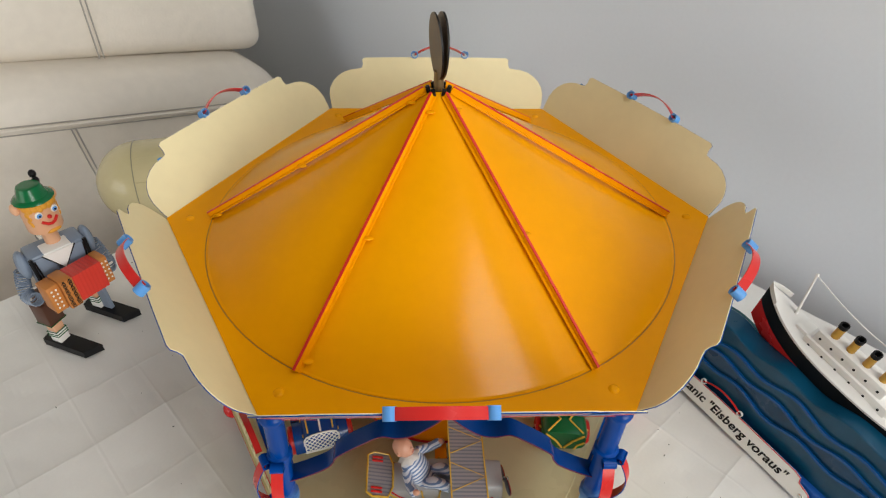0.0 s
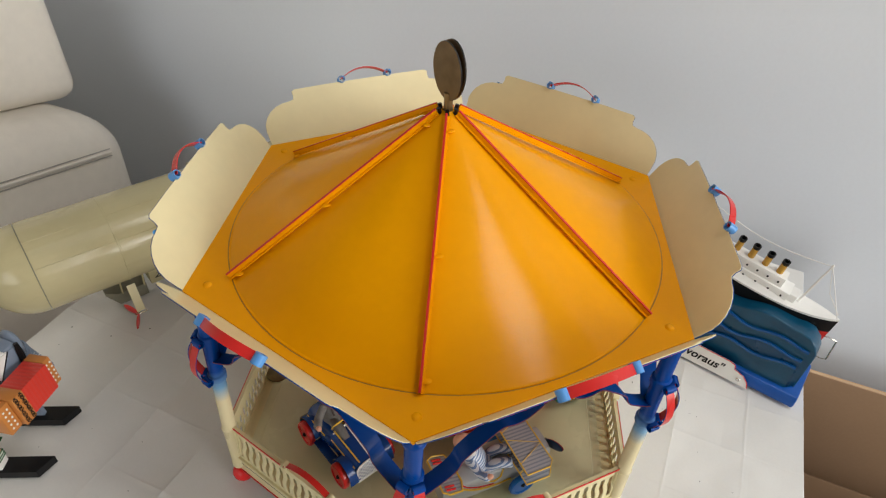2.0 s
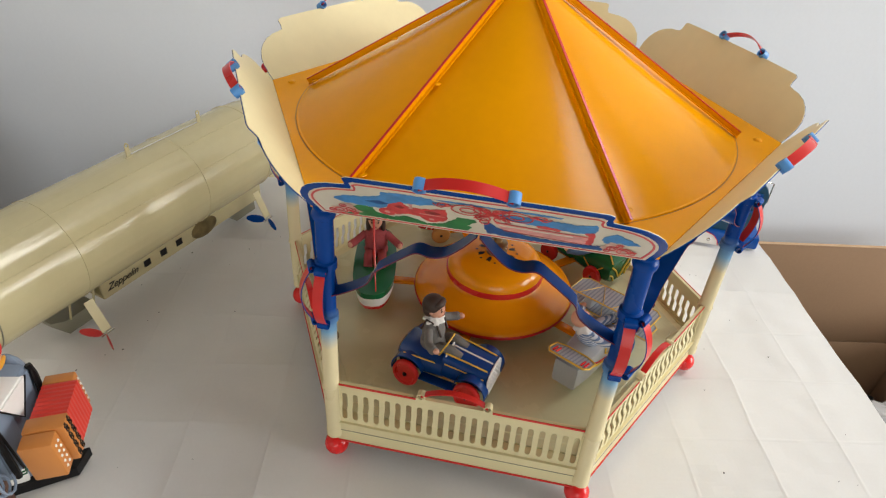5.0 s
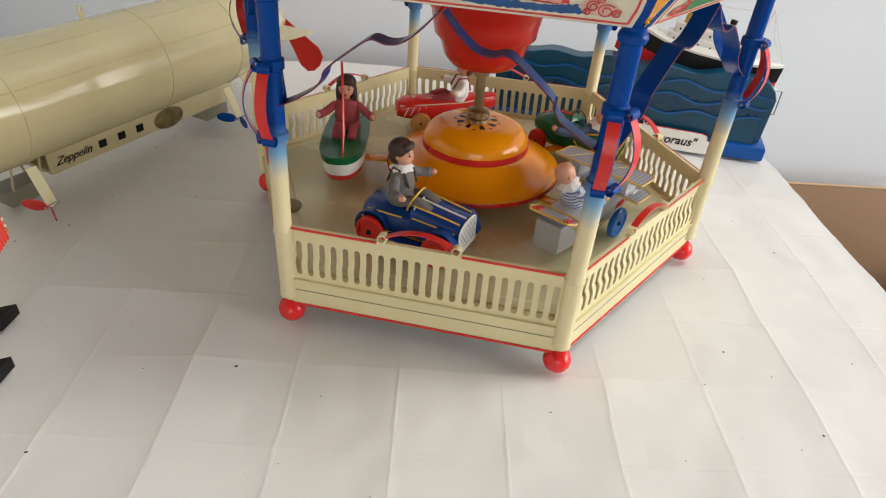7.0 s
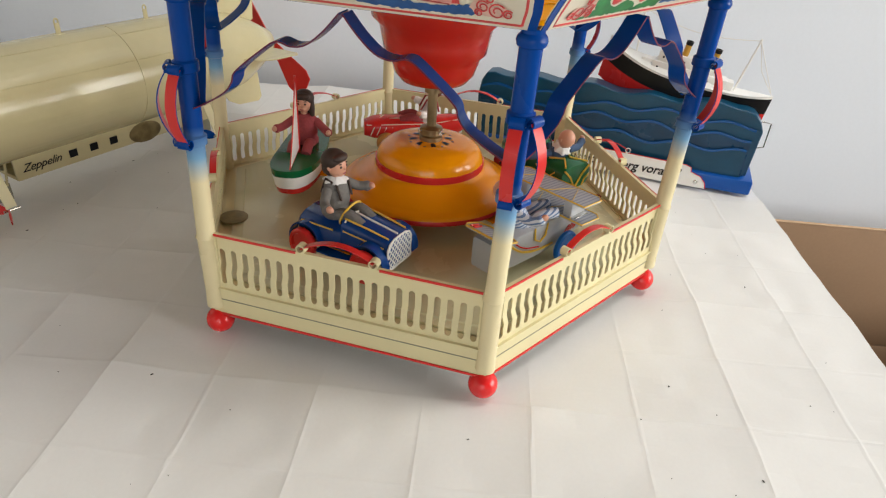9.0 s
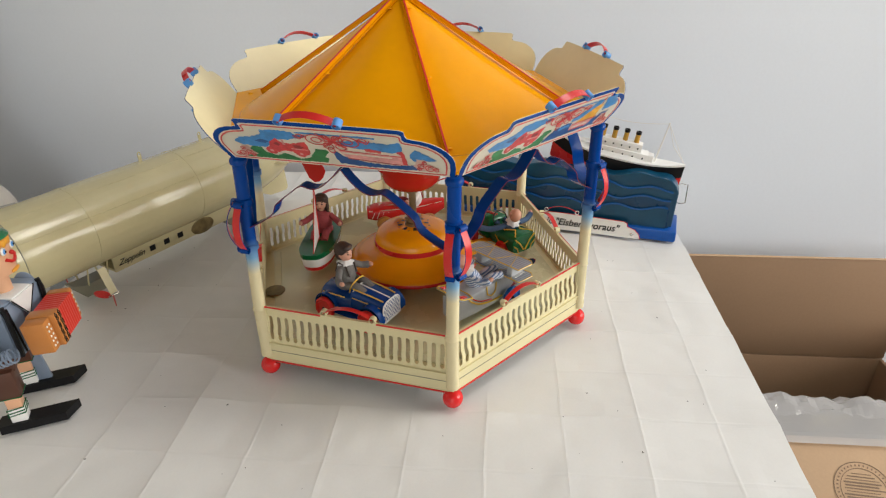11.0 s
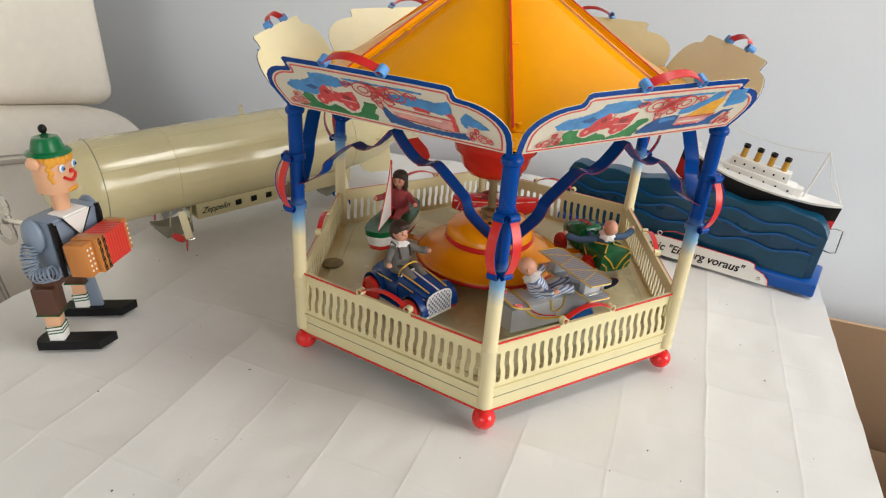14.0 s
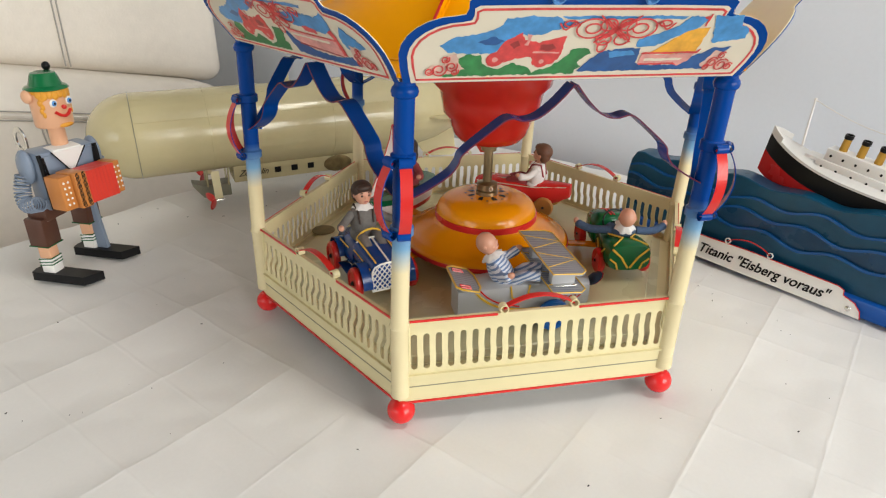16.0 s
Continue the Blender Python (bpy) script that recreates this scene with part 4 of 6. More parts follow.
def roof():
    s = Shape()
    hexagon(0.2076, 0.2412, 0.2437, ORANGE, s)
    plate = s.link("roof_plate", carousel)
    for k in range(6):
        a = radians((-120, -60, 0, 60, 120, 180)[k])
        s = Shape()
        s.ball((0.190 * math.cos(a), 0.190 * math.sin(a), 0.2437), (0.0034, 0.0034, 0.0016), ORANGE, seg=10)
        s.link("rivet", plate)
    s = Shape()
    n, rings = 96, 10
    verts, faces = [], []
    for i in range(n):
        a = 2 * math.pi * i / n
        for k in range(rings + 1):
            t = k / rings
            r = RC * (1 - t) + 0.004 * t
            z = ZC + (ZA - ZC) * t - 0.0012 * math.sin(math.pi * t)
            z -= 0.0008 * (0.5 + 0.5 * math.cos(6 * a)) * math.sin(math.pi * t)
            verts.append((r * math.cos(a), r * math.sin(a), z))
    w = rings + 1
    for i in range(n):
        j = (i + 1) % n
        for k in range(rings):
            faces.append([i * w + k, j * w + k, j * w + k + 1, i * w + k + 1])
    s.add(verts, faces, ORANGE)
    s.lathe([(RC + 0.0006, 0.2437), (RC + 0.0004, ZC + 0.0004), (RC - 0.0015, ZC + 0.0007)], ORANGE, None, 96)
    # flat ring that draws the shaded gap between cone and plate
    seam_line = Shape()
    seam_line.lathe([(RC + 0.0006, 0.24378), (RC + 0.0014, 0.24378)], SEAM_SHADE, None, 96)
    seam_line.link("seam_line", plate, "thin painted line of shade in the seam round the cone's foot")
    cone = s.link("roof_cone", carousel, "orange painted conical tin tent roof", smooth=30)
    for k in range(6):
        a = (-120, -60, 0, 60, 120, 180)[k]
        m = pose(0, 0, 0, 0, 0, a)
        s = Shape()
        p0, p1 = Vector((RC + 0.002, 0, ZC + 0.0010)), Vector((0.008, 0, ZA - 0.0015))
        s.strip([p0, p1], (0, 1, 0), 0.0052, 0.0010, ORANGE, m=m)
        up = Vector((0.53, 0, 0.85))
        s.strip([p0 + up * 0.0020, p1 + up * 0.0020], up, 0.0036, 0.0015, ORANGE, m=m)
        rib = s.link("rib", cone, "orange roof rib with a red top line")
        s = Shape()
        s.strip([p0 + up * 0.0041, p1 + up * 0.0041], (0, 1, 0), 0.0016, 0.0007, RED, m=m)
        s.link("red_line", rib)
        for t in (0.04, 0.46, 0.94):
            s = Shape()
            s.ball(m @ (p0.lerp(p1, t) + Vector((0, 0.0036, 0.0))), (0.0034, 0.0024, 0.0009), ORANGE, seg=8)
            s.link("solder_spot", rib)
    # crown: a short stem with two oval plates
    s = Shape()
    s.rod((0, 0, 0.343), (0, 0, 0.362), 0.0032, BRASS)
    for a in (-120, -60, 0, 60, 120, 180):
        s.rod((0.006 * math.cos(radians(a)), 0.006 * math.sin(radians(a)), 0.346), (0.0075 * math.cos(radians(a)), 0.0075 * math.sin(radians(a)), 0.3515), 0.0016, BLACK, seg=6)
    s.link("crown_stem", carousel)
    for sy in (-1, 1):
        s = Shape()
        q = pose(0, 0, 0.378, 0, 0, 105) @ pose(0, sy * 0.0018, 0, 90 - sy * 2.5, 0, 0)
        s.plate([(0.0150 * math.cos(2 * math.pi * i / 28), 0.0215 * math.sin(2 * math.pi * i / 28)) for i in range(28)], 0.0012, CROWN, q @ Matrix.Translation((0, 0, -0.0006)), BLACK)
        s.link("crown_plate", carousel, "oval mirror-like brown metal plate")


CROWN = material("crown_bronze", (0.16, 0.11, 0.06), 0.35, metal=0.6, stain=0.25, stain_scale=90)
roof()
Shape.leaning = False


ROTOR = Matrix.Translation((0.0042, -0.0010, 0))         # the turning part stands a little off the middle


def centre():
    s = Shape()
    s.lathe([(0.0, 0.0592), (0.0715, 0.0592), (0.0752, 0.0600), (0.0764, 0.0622), (0.0755, 0.0648), (0.0725, 0.0668), (0.0690, 0.0676), (0.0670, 0.0690), (0.0610, 0.0727), (0.0545, 0.0757), (0.0490, 0.0782), (0.0462, 0.0800), (0.0455, 0.0812)], YELLOW, ROTOR, 72)
    s.lathe([(0.0455, 0.0868), (0.0450, 0.0895), (0.0437, 0.0928), (0.0410, 0.0962), (0.0365, 0.0990), (0.0300, 0.1010), (0.0200, 0.1022), (0.0060, 0.1028)], YELLOW, ROTOR, 72)
    dome = s.link("dome", carousel, "glossy yellow two-tiered dome with a red band", smooth=50)
    s = Shape()
    s.lathe([(0.0455, 0.0810), (0.0464, 0.0814), (0.0466, 0.0838), (0.0464, 0.0866), (0.0455, 0.0870)], RED, ROTOR, 72)
    s.link("band", dome, "red painted band")
    s = Shape()
    s.lathe([(0.0690, 0.0588), (0.0752, 0.0594), (0.0768, 0.0612), (0.0769, 0.0628), (0.0762, 0.0640)], RED, ROTOR, 72)
    s.link("lower_line", dome, "red painted line round the lower rim")
    s = Shape()
    s.lathe([(0.0130, 0.0426), (0.0120, 0.0560), (0.0200, 0.0594)], BRASS, ROTOR, 24)
    s.link("pivot", dome)
    s = Shape()
    for i in range(8):
        q = ROTOR @ pose(0, 0, 0, 0, 0, 45 * i + 10)
        leaf = [(0.0115 + 0.0095 * (0.5 - 0.5 * math.cos(math.pi * k / 8)), 0.0021 * math.sin(math.pi * k / 8)) for k in range(9)]
        leaf += [(x, -y) for x, y in leaf[-2:0:-1]]
        s.add([(x, y, 0.1033 - 0.0013 * ((x - 0.006) / 0.014) ** 2) for x, y in leaf], [list(range(len(leaf)))], BLACK, q)
        q = ROTOR @ pose(0, 0, 0, 0, 0, 45 * i + 32)
        s.lathe([(0, 0.1025), (0.0012, 0.1025)], BLACK, q @ Matrix.Translation((0.0190, 0, 0)), 10)
    s.link("slots", dome, "ring of black petal-shaped slots")
    s = Shape()
    s.lathe([(0.0098, 0.1018), (0.0098, 0.1060), (0.0080, 0.1068), (0.0080, 0.1075), (0.0094, 0.1080), (0.0094, 0.1128), (0.0062, 0.1140), (0.0040, 0.1146), (0.0040, 0.1425), (0.0068, 0.1432), (0.0068, 0.1462), (0.0086, 0.1468), (0.0086, 0.1530)], BRASS, ROTOR, 24)
    for k in range(3):
        s.rod((0.0090 * math.cos(2.1 * k + 0.6), 0.0090 * math.sin(2.1 * k + 0.6), 0.1104), (0.0108 * math.cos(2.1 * k + 0.6), 0.0108 * math.sin(2.1 * k + 0.6), 0.1104), 0.0019, STEEL, seg=10, m=ROTOR)
    s.link("shaft", carousel, "brass shaft with collars and set screws")
    s = Shape()
    s.lathe([(0.0, 0.1505), (0.0180, 0.1508), (0.0265, 0.1535), (0.0320, 0.1600), (0.0345, 0.1680), (0.0362, 0.1730), (0.0405, 0.1770), (0.0420, 0.1860), (0.0440, 0.1960), (0.0500, 0.2020), (0.0520, 0.2150), (0.0560, 0.2300), (0.0580, 0.2383)], BOWL_RED, ROTOR, 64)
    s.link("bowl", carousel, "glossy red bell-shaped bowl under the roof", smooth=60)


centre()
s = Shape()
s.lathe([(0.0115, 0.0), (0.0115, 0.0006), (0.0105, 0.0009), (0.0, 0.0009)], BRONZE, Matrix.Translation((-0.143, 0.075, 0.0426)), 32)
s.link("plaque", carousel, "round bronze maker's plaque on the deck")

# ---- the five rides, carried on arms round the dome ----
RIDE_Z = 0.0500
RING = 0.116
RIDE_SCALE = 1.22


def ride_frame(deg, turn=0.0):
    """x: the way it goes, y: towards the axis, z up."""
    a = radians(deg)
    return ROTOR @ pose(RING * math.cos(a), RING * math.sin(a), RIDE_Z, 0, 0, deg + 90 + turn) @ Matrix.Diagonal((RIDE_SCALE, RIDE_SCALE, RIDE_SCALE, 1))


def arm(deg):
    q = ROTOR @ pose(0, 0, 0, 0, 0, deg)
    s = Shape()
    s.box((0.094, 0, 0.0580), (0.058, 0.0100, 0.0018), YELLOW, q, bevel=0.0004)
    s.rod((0.116, 0, 0.0530), (0.116, 0, 0.0600), 0.0035, YELLOW, m=q)
    s.link("arm", carousel, "orange tin arm")


def wheel(parent, centre, r, w, mat, hub=None):
    s = Shape()
    q = pose(*centre, 90, 0, 0)
    s.lathe([(0, -w / 2), (r * 0.9, -w / 2), (r, -w / 4), (r, w / 4), (r * 0.9, w / 2), (r * 0.75, w / 2), (r * 0.7, w / 3), (0, w / 3)], mat, q, 24)
    if hub:
        s.ball(centre, (r * 0.2, w * 0.75, r * 0.2), hub, seg=8)
    s.link("wheel", parent)


def under(name, deg, label, turn=0.0, long=1.0):
    """A ride is a part of the carousel: an anchor mesh that carries its own pieces."""
    s = Shape()
    s.box((0, 0, 0.0034), (0.050, 0.016, 0.0012), YELLOW)
    ob = s.link(name, carousel, label, m=ride_frame(deg, turn) @ Matrix.Diagonal((long, 1, 1, 1)))
    arm(deg)
    return ob


def piece(s, name, parent, label="", smooth=40):
    return s.link(name, parent, label, smooth)


def loft(s, sections, mat, cap=True):
    """Skin through sections, each a list of points."""
    n = len(sections[0])
    verts = [p for sec in sections for p in sec]
    faces = []
    for i in range(len(sections) - 1):
        for k in range(n):
            j = (k + 1) % n
            faces.append([i * n + k, i * n + j, (i + 1) * n + j, (i + 1) * n + k])
    if cap:
        faces.append(list(range(n))[::-1])
        faces.append([(len(sections) - 1) * n + k for k in range(n)])
    s.add(verts, faces, mat)


def section(x, hw, z0, z1, n=14, power=2.6):
    out = []
    for i in range(n):
        a = 2 * math.pi * (i + 0.5) / n
        c, d = math.cos(a), math.sin(a)
        out.append((x, hw * math.copysign(abs(c) ** (2 / power), c), (z0 + z1) / 2 + (z1 - z0) / 2 * math.copysign(abs(d) ** (2 / power), d)))
    return out


def car(deg, body_mat, wheel_mat, name, label, grille=None, line=LINE_YELLOW):
    ob = under(name, deg, label, -3 if grille else 11, 0.90 if grille else 0.92)
    s = Shape()
    if grille:
        loft(s, [section(0.001, 0.0128, 0.006, 0.0285, power=5), section(0.006, 0.0128, 0.006, 0.0280, power=5), section(0.034, 0.0120, 0.005, 0.0245, power=5), section(0.036, 0.0118, 0.005, 0.0240, power=5)], body_mat)
    else:
        loft(s, [section(0.001, 0.0140, 0.006, 0.0270, power=3), section(0.004, 0.0152, 0.004, 0.0300, power=3), section(0.018, 0.0142, 0.004, 0.0290, power=3), section(0.030, 0.0115, 0.006, 0.0255, power=3), section(0.039, 0.0070, 0.009, 0.0205)], body_mat)
    piece(s, "bonnet", ob, smooth=50)
    s = Shape()
    if grille:
        loft(s, [section(-0.037, 0.011, 0.008, 0.021), section(-0.033, 0.0145, 0.005, 0.025), section(-0.012, 0.0150, 0.004, 0.023), section(0.001, 0.0135, 0.004, 0.0235)], body_mat)
    else:
        loft(s, [section(-0.041, 0.0150, 0.005, 0.0235, power=3.4), section(-0.037, 0.0162, 0.004, 0.0250, power=3.4), section(-0.024, 0.0160, 0.004, 0.0245, power=3.4), section(-0.010, 0.0142, 0.004, 0.0225, power=3.4), section(0.001, 0.0130, 0.004, 0.0235)], body_mat)
    piece(s, "body", ob, smooth=50)
    if grille:
        for sx in (-1, 1):
            for x, a0, a1 in ((0.0255, -5, 165), (-0.0250, 15, 190)):
                s = Shape()
                s.strip([(x + 0.0128 * math.cos(radians(a0 + (a1 - a0) * i / 14)), sx * 0.0152, 0.0085 + 0.0128 * math.sin(radians(a0 + (a1 - a0) * i / 14))) for i in range(15)], (0, 1, 0), 0.0066, 0.0009, body_mat)
                piece(s, "mudguard", ob, smooth=60)
            s = Shape()
            s.box((0.0, sx * 0.0160, 0.0065), (0.030, 0.0070, 0.0012), body_mat, bevel=0.0003)
            piece(s, "running_board", ob)
    for x in (0.025, -0.025):
        for sy in (-1, 1):
            wheel(ob, (x, sy * (0.0196 if grille else 0.0165), 0.0080 if grille else 0.0062), 0.0106 if grille else 0.0092, 0.0050, wheel_mat, BLACK)
    s = Shape()
    for sy in (-1, 1):
        if grille:
            s.tube([(-0.030, sy * 0.0148, 0.021), (-0.004, sy * 0.0146, 0.0215)], 0.0005, line, 5)
            s.tube([(0.002, sy * 0.0095, 0.0284), (0.020, sy * 0.0090, 0.0266), (0.035, sy * 0.0085, 0.0244)], 0.0006, line, 5)
            s.tube([(0.003, sy * 0.0129, 0.022), (0.034, sy * 0.0121, 0.0195)], 0.0005, line, 5)
        else:
            s.tube([(-0.0416, sy * 0.0130, 0.0215), (-0.0416, sy * 0.0060, 0.0150), (-0.0416, sy * 0.0008, 0.0070)], 0.0008, line, 5)
            s.tube([(-0.0416, sy * 0.0140, 0.0140), (-0.0416, sy * 0.0095, 0.0105), (-0.0416, sy * 0.0080, 0.0060)], 0.0007, line, 5)
            s.tube([(-0.0405, sy * 0.0120, 0.0240), (-0.0300, sy * 0.0030, 0.0254), (-0.0200, sy * 0.0100, 0.0246)], 0.0007, line, 5)
            s.tube([(-0.0340, sy * 0.0163, 0.019), (-0.0240, sy * 0.0163, 0.010), (-0.0120, sy * 0.0148, 0.018)], 0.0006, line, 5)
            s.tube([(0.004, sy * 0.0012, 0.0302), (0.018, sy * 0.0012, 0.0292), (0.036, sy * 0.0012, 0.0226)], 0.0006, RED, 5)
    tagged(piece(s, "coach_line", ob), kind="stuff")
    s = Shape()
    s.tube([(-0.002 + 0.0040 * math.sin(radians(a)), 0.0090 * math.cos(radians(a)), 0.0270 + 0.0080 * math.sin(radians(a))) for a in range(0, 361, 20)], 0.0007, LINE_YELLOW if grille else BLACK, 6)
    s.rod((-0.002, 0, 0.0260), (0.006, 0, 0.0245), 0.0008, LINE_YELLOW if grille else BLACK)
    piece(s, "steering_wheel", ob)
    if grille:
        rim = [(-0.0120, -0.0090), (0.0120, -0.0090), (0.0118, 0.0050), (0.0100, 0.0080), (0.0060, 0.0096), (0.0, 0.0100), (-0.0060, 0.0096), (-0.0100, 0.0080), (-0.0118, 0.0050)]
        top = lambda x: 0.0100 - 0.0050 * (abs(x) / 0.0118) ** 3
        s = Shape()
        s.plate(rim, 0.0006, grille, pose(0.0363, 0, 0.0140, 90, 0, 90))
        g = piece(s, "grille", ob, "blue grille plate under white lattice")
        s = Shape()
        q = pose(0.0372, 0, 0.0140, 90, 0, 90)
        for i in range(-8, 9):
            for dirn in (-1, 1):
                ends = []
                for t in np.linspace(-0.016, 0.016, 81):
                    x, y = i * 0.0034 + dirn * t * 0.8, t
                    if abs(x) <= 0.0116 and -0.0088 <= y <= top(x):
                        ends.append((x, y, 0))
                if len(ends) > 3:
                    s.tube([q @ Vector(ends[0]), q @ Vector(ends[-1])], 0.00042, WHITE, 5)
        s.tube([q @ Vector((x, y, 0)) for x, y in rim + rim[:1]], 0.0007, WHITE, 5)
        tagged(s.link("lattice", g, "white painted lattice"), kind="stuff")
        s = Shape()
        s.tube([(0.0355, 0, 0.0246), (0.003, 0, 0.0289)], 0.0007, WHITE, 5)
        s.tube([(0.003, -0.0110, 0.0268), (0.003, -0.0075, 0.0286), (0.003, 0.0, 0.0290), (0.003, 0.0075, 0.0286), (0.003, 0.0110, 0.0268)], 0.0007, WHITE, 5)
        piece(s, "bonnet_line", ob)
    return ob


def biplane(deg):
    ob = under("toy_biplane", deg, "silver tin biplane with striped wings and yellow lines")
    s = Shape()
    loft(s, [section(-0.046, 0.0088, 0.0020, 0.0215, power=12), section(-0.028, 0.0108, 0.0020, 0.0230, power=12), section(-0.005, 0.0118, 0.0020, 0.0245, power=12), section(0.020, 0.0115, 0.0025, 0.0250, power=7), section(0.038, 0.0110, 0.0040, 0.0235, power=4)], SILVER)
    body = piece(s, "fuselage", ob)
    s = Shape()
    s.plate([(-0.046, -0.0082), (-0.022, -0.0106), (-0.022, 0.0106), (-0.046, 0.0082)], 0.0004, WING, pose(0, 0, 0.0222, 0, -4.5, 0) @ Matrix.Translation((0, 0, -0.0026)))
    s.link("rear_deck", body, "striped silver rear deck")
    for zc, chord, x in ((0.0262, 0.022, 0.016), (0.0385, 0.022, 0.015)):
        s = Shape()
        n = 8
        pts = [(-chord / 2, -0.031), (chord / 2 - 0.004, -0.031), (chord / 2, -0.027), (chord / 2, 0.027), (chord / 2 - 0.004, 0.031), (-chord / 2, 0.031)]
        s.plate(pts, 0.0012, WING, pose(x, 0, zc, 0, 4, 0), SILVER)
        w = piece(s, "wing", ob, "wing with fine grey and blue stripes")
        s = Shape()
        q = pose(x, 0, zc + 0.0014, 0, 4, 0)
        s.tube([q @ Vector((a, b, -0.0002)) for a, b in pts + pts[:1]], 0.0005, LINE_YELLOW, 5)
        for y in (-0.012, 0.014):
            s.tube([q @ Vector((-chord / 2, y - 0.010, -0.0001)), q @ Vector((chord / 2, y, -0.0001)), q @ Vector((-chord / 2, y + 0.010, -0.0001))], 0.0003, LINE_YELLOW, 5)
        s.link("wing_line", w, "yellow painted lines")
    for sy in (-1, 1):
        s = Shape()
        s.box((0.0155, sy * 0.0175, 0.0325), (0.0150, 0.0060, 0.0112), SILVER, bevel=0.0006)
        s.box((0.0155, sy * 0.0205, 0.0275), (0.0150, 0.0060, 0.0010), STEEL, bevel=0.0003)
        piece(s, "wing_bracket", ob, "folded bright tin bracket between the wings")
    s = Shape()
    tail = [(-0.006, -0.013), (-0.002, -0.0155), (0.008, -0.015), (0.011, -0.008), (0.011, 0.008), (0.008, 0.015), (-0.002, 0.0155), (-0.006, 0.013)]
    s.plate(tail, 0.001, WING, pose(-0.043, 0, 0.0250) @ pose(0, 0, 0, 0, 16, 0))
    tp = piece(s, "tailplane", ob)
    s = Shape()
    s.tube([pose(-0.043, 0, 0.0250) @ pose(0, 0, 0, 0, 16, 0) @ Vector((x, y, 0.0012)) for x, y in tail + tail[:1]], 0.0007, LINE_YELLOW, 5)
    for sy in (-1, 1):
        for y in (0.0095, 0.0120):
            s.tube([pose(-0.043, 0, 0.0250) @ pose(0, 0, 0, 0, 16, 0) @ Vector((x, sy * y, 0.0012)) for x in (-0.003, 0.004)], 0.0008, RED, 5)
    s.link("tail_line", tp, "yellow edge and red marks")
    for sy in (-1, 1):
        wheel(ob, (0.012, sy * 0.0180, 0.0050), 0.0105, 0.0040, WHEEL_BLUE, BLACK)
    s = Shape()
    q = pose(0.0410, 0, 0.0150, 0, 0, 0) @ pose(0, 0, 0, 50, 0, 0)
    for sx in (-1, 1):
        s.ball((0.0004, 0, sx * 0.0130), (0.0006, 0.0036, 0.0130), RED, q, seg=12)
        s.ball((-0.0004, 0, sx * 0.0130), (0.0006, 0.0037, 0.0131), DARK_BLUE, q, seg=12)
    s.ball((0.0006, 0, 0), (0.0022, 0.0022, 0.0022), STEEL, q, seg=10)
    s.rod((-0.004, 0, 0), (0.001, 0, 0), 0.0010, STEEL, m=q, seg=8)
    piece(s, "propeller", ob, "propeller, red in front and dark blue behind, with a steel boss")
    s = Shape()
    for sy in (-1, 1):
        s.tube(smooth_path([(-0.036, sy * 0.0102, 0.0215), (-0.031, sy * 0.0107, 0.0160), (-0.022, sy * 0.0114, 0.0105), (-0.008, sy * 0.0120, 0.0075), (0.006, sy * 0.0120, 0.0070)], 4), 0.0008, LINE_YELLOW, 5)
        s.tube(smooth_path([(-0.033, sy * 0.0105, 0.0220), (-0.028, sy * 0.0111, 0.0170), (-0.020, sy * 0.0115, 0.0125), (-0.008, sy * 0.0120, 0.0095)], 4), 0.0005, RED, 5)
        s.tube([(-0.014, sy * 0.0118, 0.024), (-0.013, sy * 0.0121, 0.016), (-0.008, sy * 0.0122, 0.013), (-0.003, sy * 0.0122, 0.016), (-0.002, sy * 0.0121, 0.024)], 0.0006, LINE_YELLOW, 5)
        for i in range(4):
            s.tube([(0.018 + 0.003 * i, sy * 0.0121, 0.010), (0.023 + 0.003 * i, sy * 0.0119, 0.014)], 0.0004, RED, 5)
    tagged(piece(s, "coach_line", ob), kind="stuff")


def rocket_car(deg):
    ob = under("toy_racing_car", deg, "red tin racing car with thin cream lines")
    s = Shape()
    loft(s, [section(-0.043, 0.0045, 0.014, 0.026), section(-0.030, 0.0095, 0.007, 0.026), section(-0.006, 0.0125, 0.005, 0.024), section(0.012, 0.0130, 0.005, 0.025), section(0.034, 0.0115, 0.007, 0.024), section(0.042, 0.0085, 0.009, 0.021)], RED)
    piece(s, "body", ob, smooth=60)
    for x in (0.024, -0.024):
        for sy in (-1, 1):
            wheel(ob, (x, sy * 0.0150, 0.0070), 0.0085, 0.0045, TAN, BLACK)
    s = Shape()
    for sy in (-1, 1):
        s.tube([(-0.040, sy * 0.0052, 0.024), (-0.012, sy * 0.0105, 0.0215), (0.014, sy * 0.0120, 0.0215), (0.040, sy * 0.0085, 0.0195)], 0.00045, PAPER_CREAM, 5)
        for i in range(5):
            s.tube([(0.014 + 0.005 * i, sy * 0.0118, 0.019), (0.017 + 0.005 * i, sy * 0.0112, 0.012)], 0.0004, PAPER_CREAM, 5)
    s.tube([(0.040, -0.0080, 0.0195), (0.026, 0.0, 0.0250), (0.040, 0.0080, 0.0195)], 0.00045, PAPER_CREAM, 5)
    s.tube([(0.040, 0.0, 0.0215), (0.012, -0.006, 0.0250), (0.012, 0.006, 0.0250), (0.040, 0.0, 0.0215)], 0.00045, PAPER_CREAM, 5)
    tagged(piece(s, "coach_line", ob), kind="stuff")


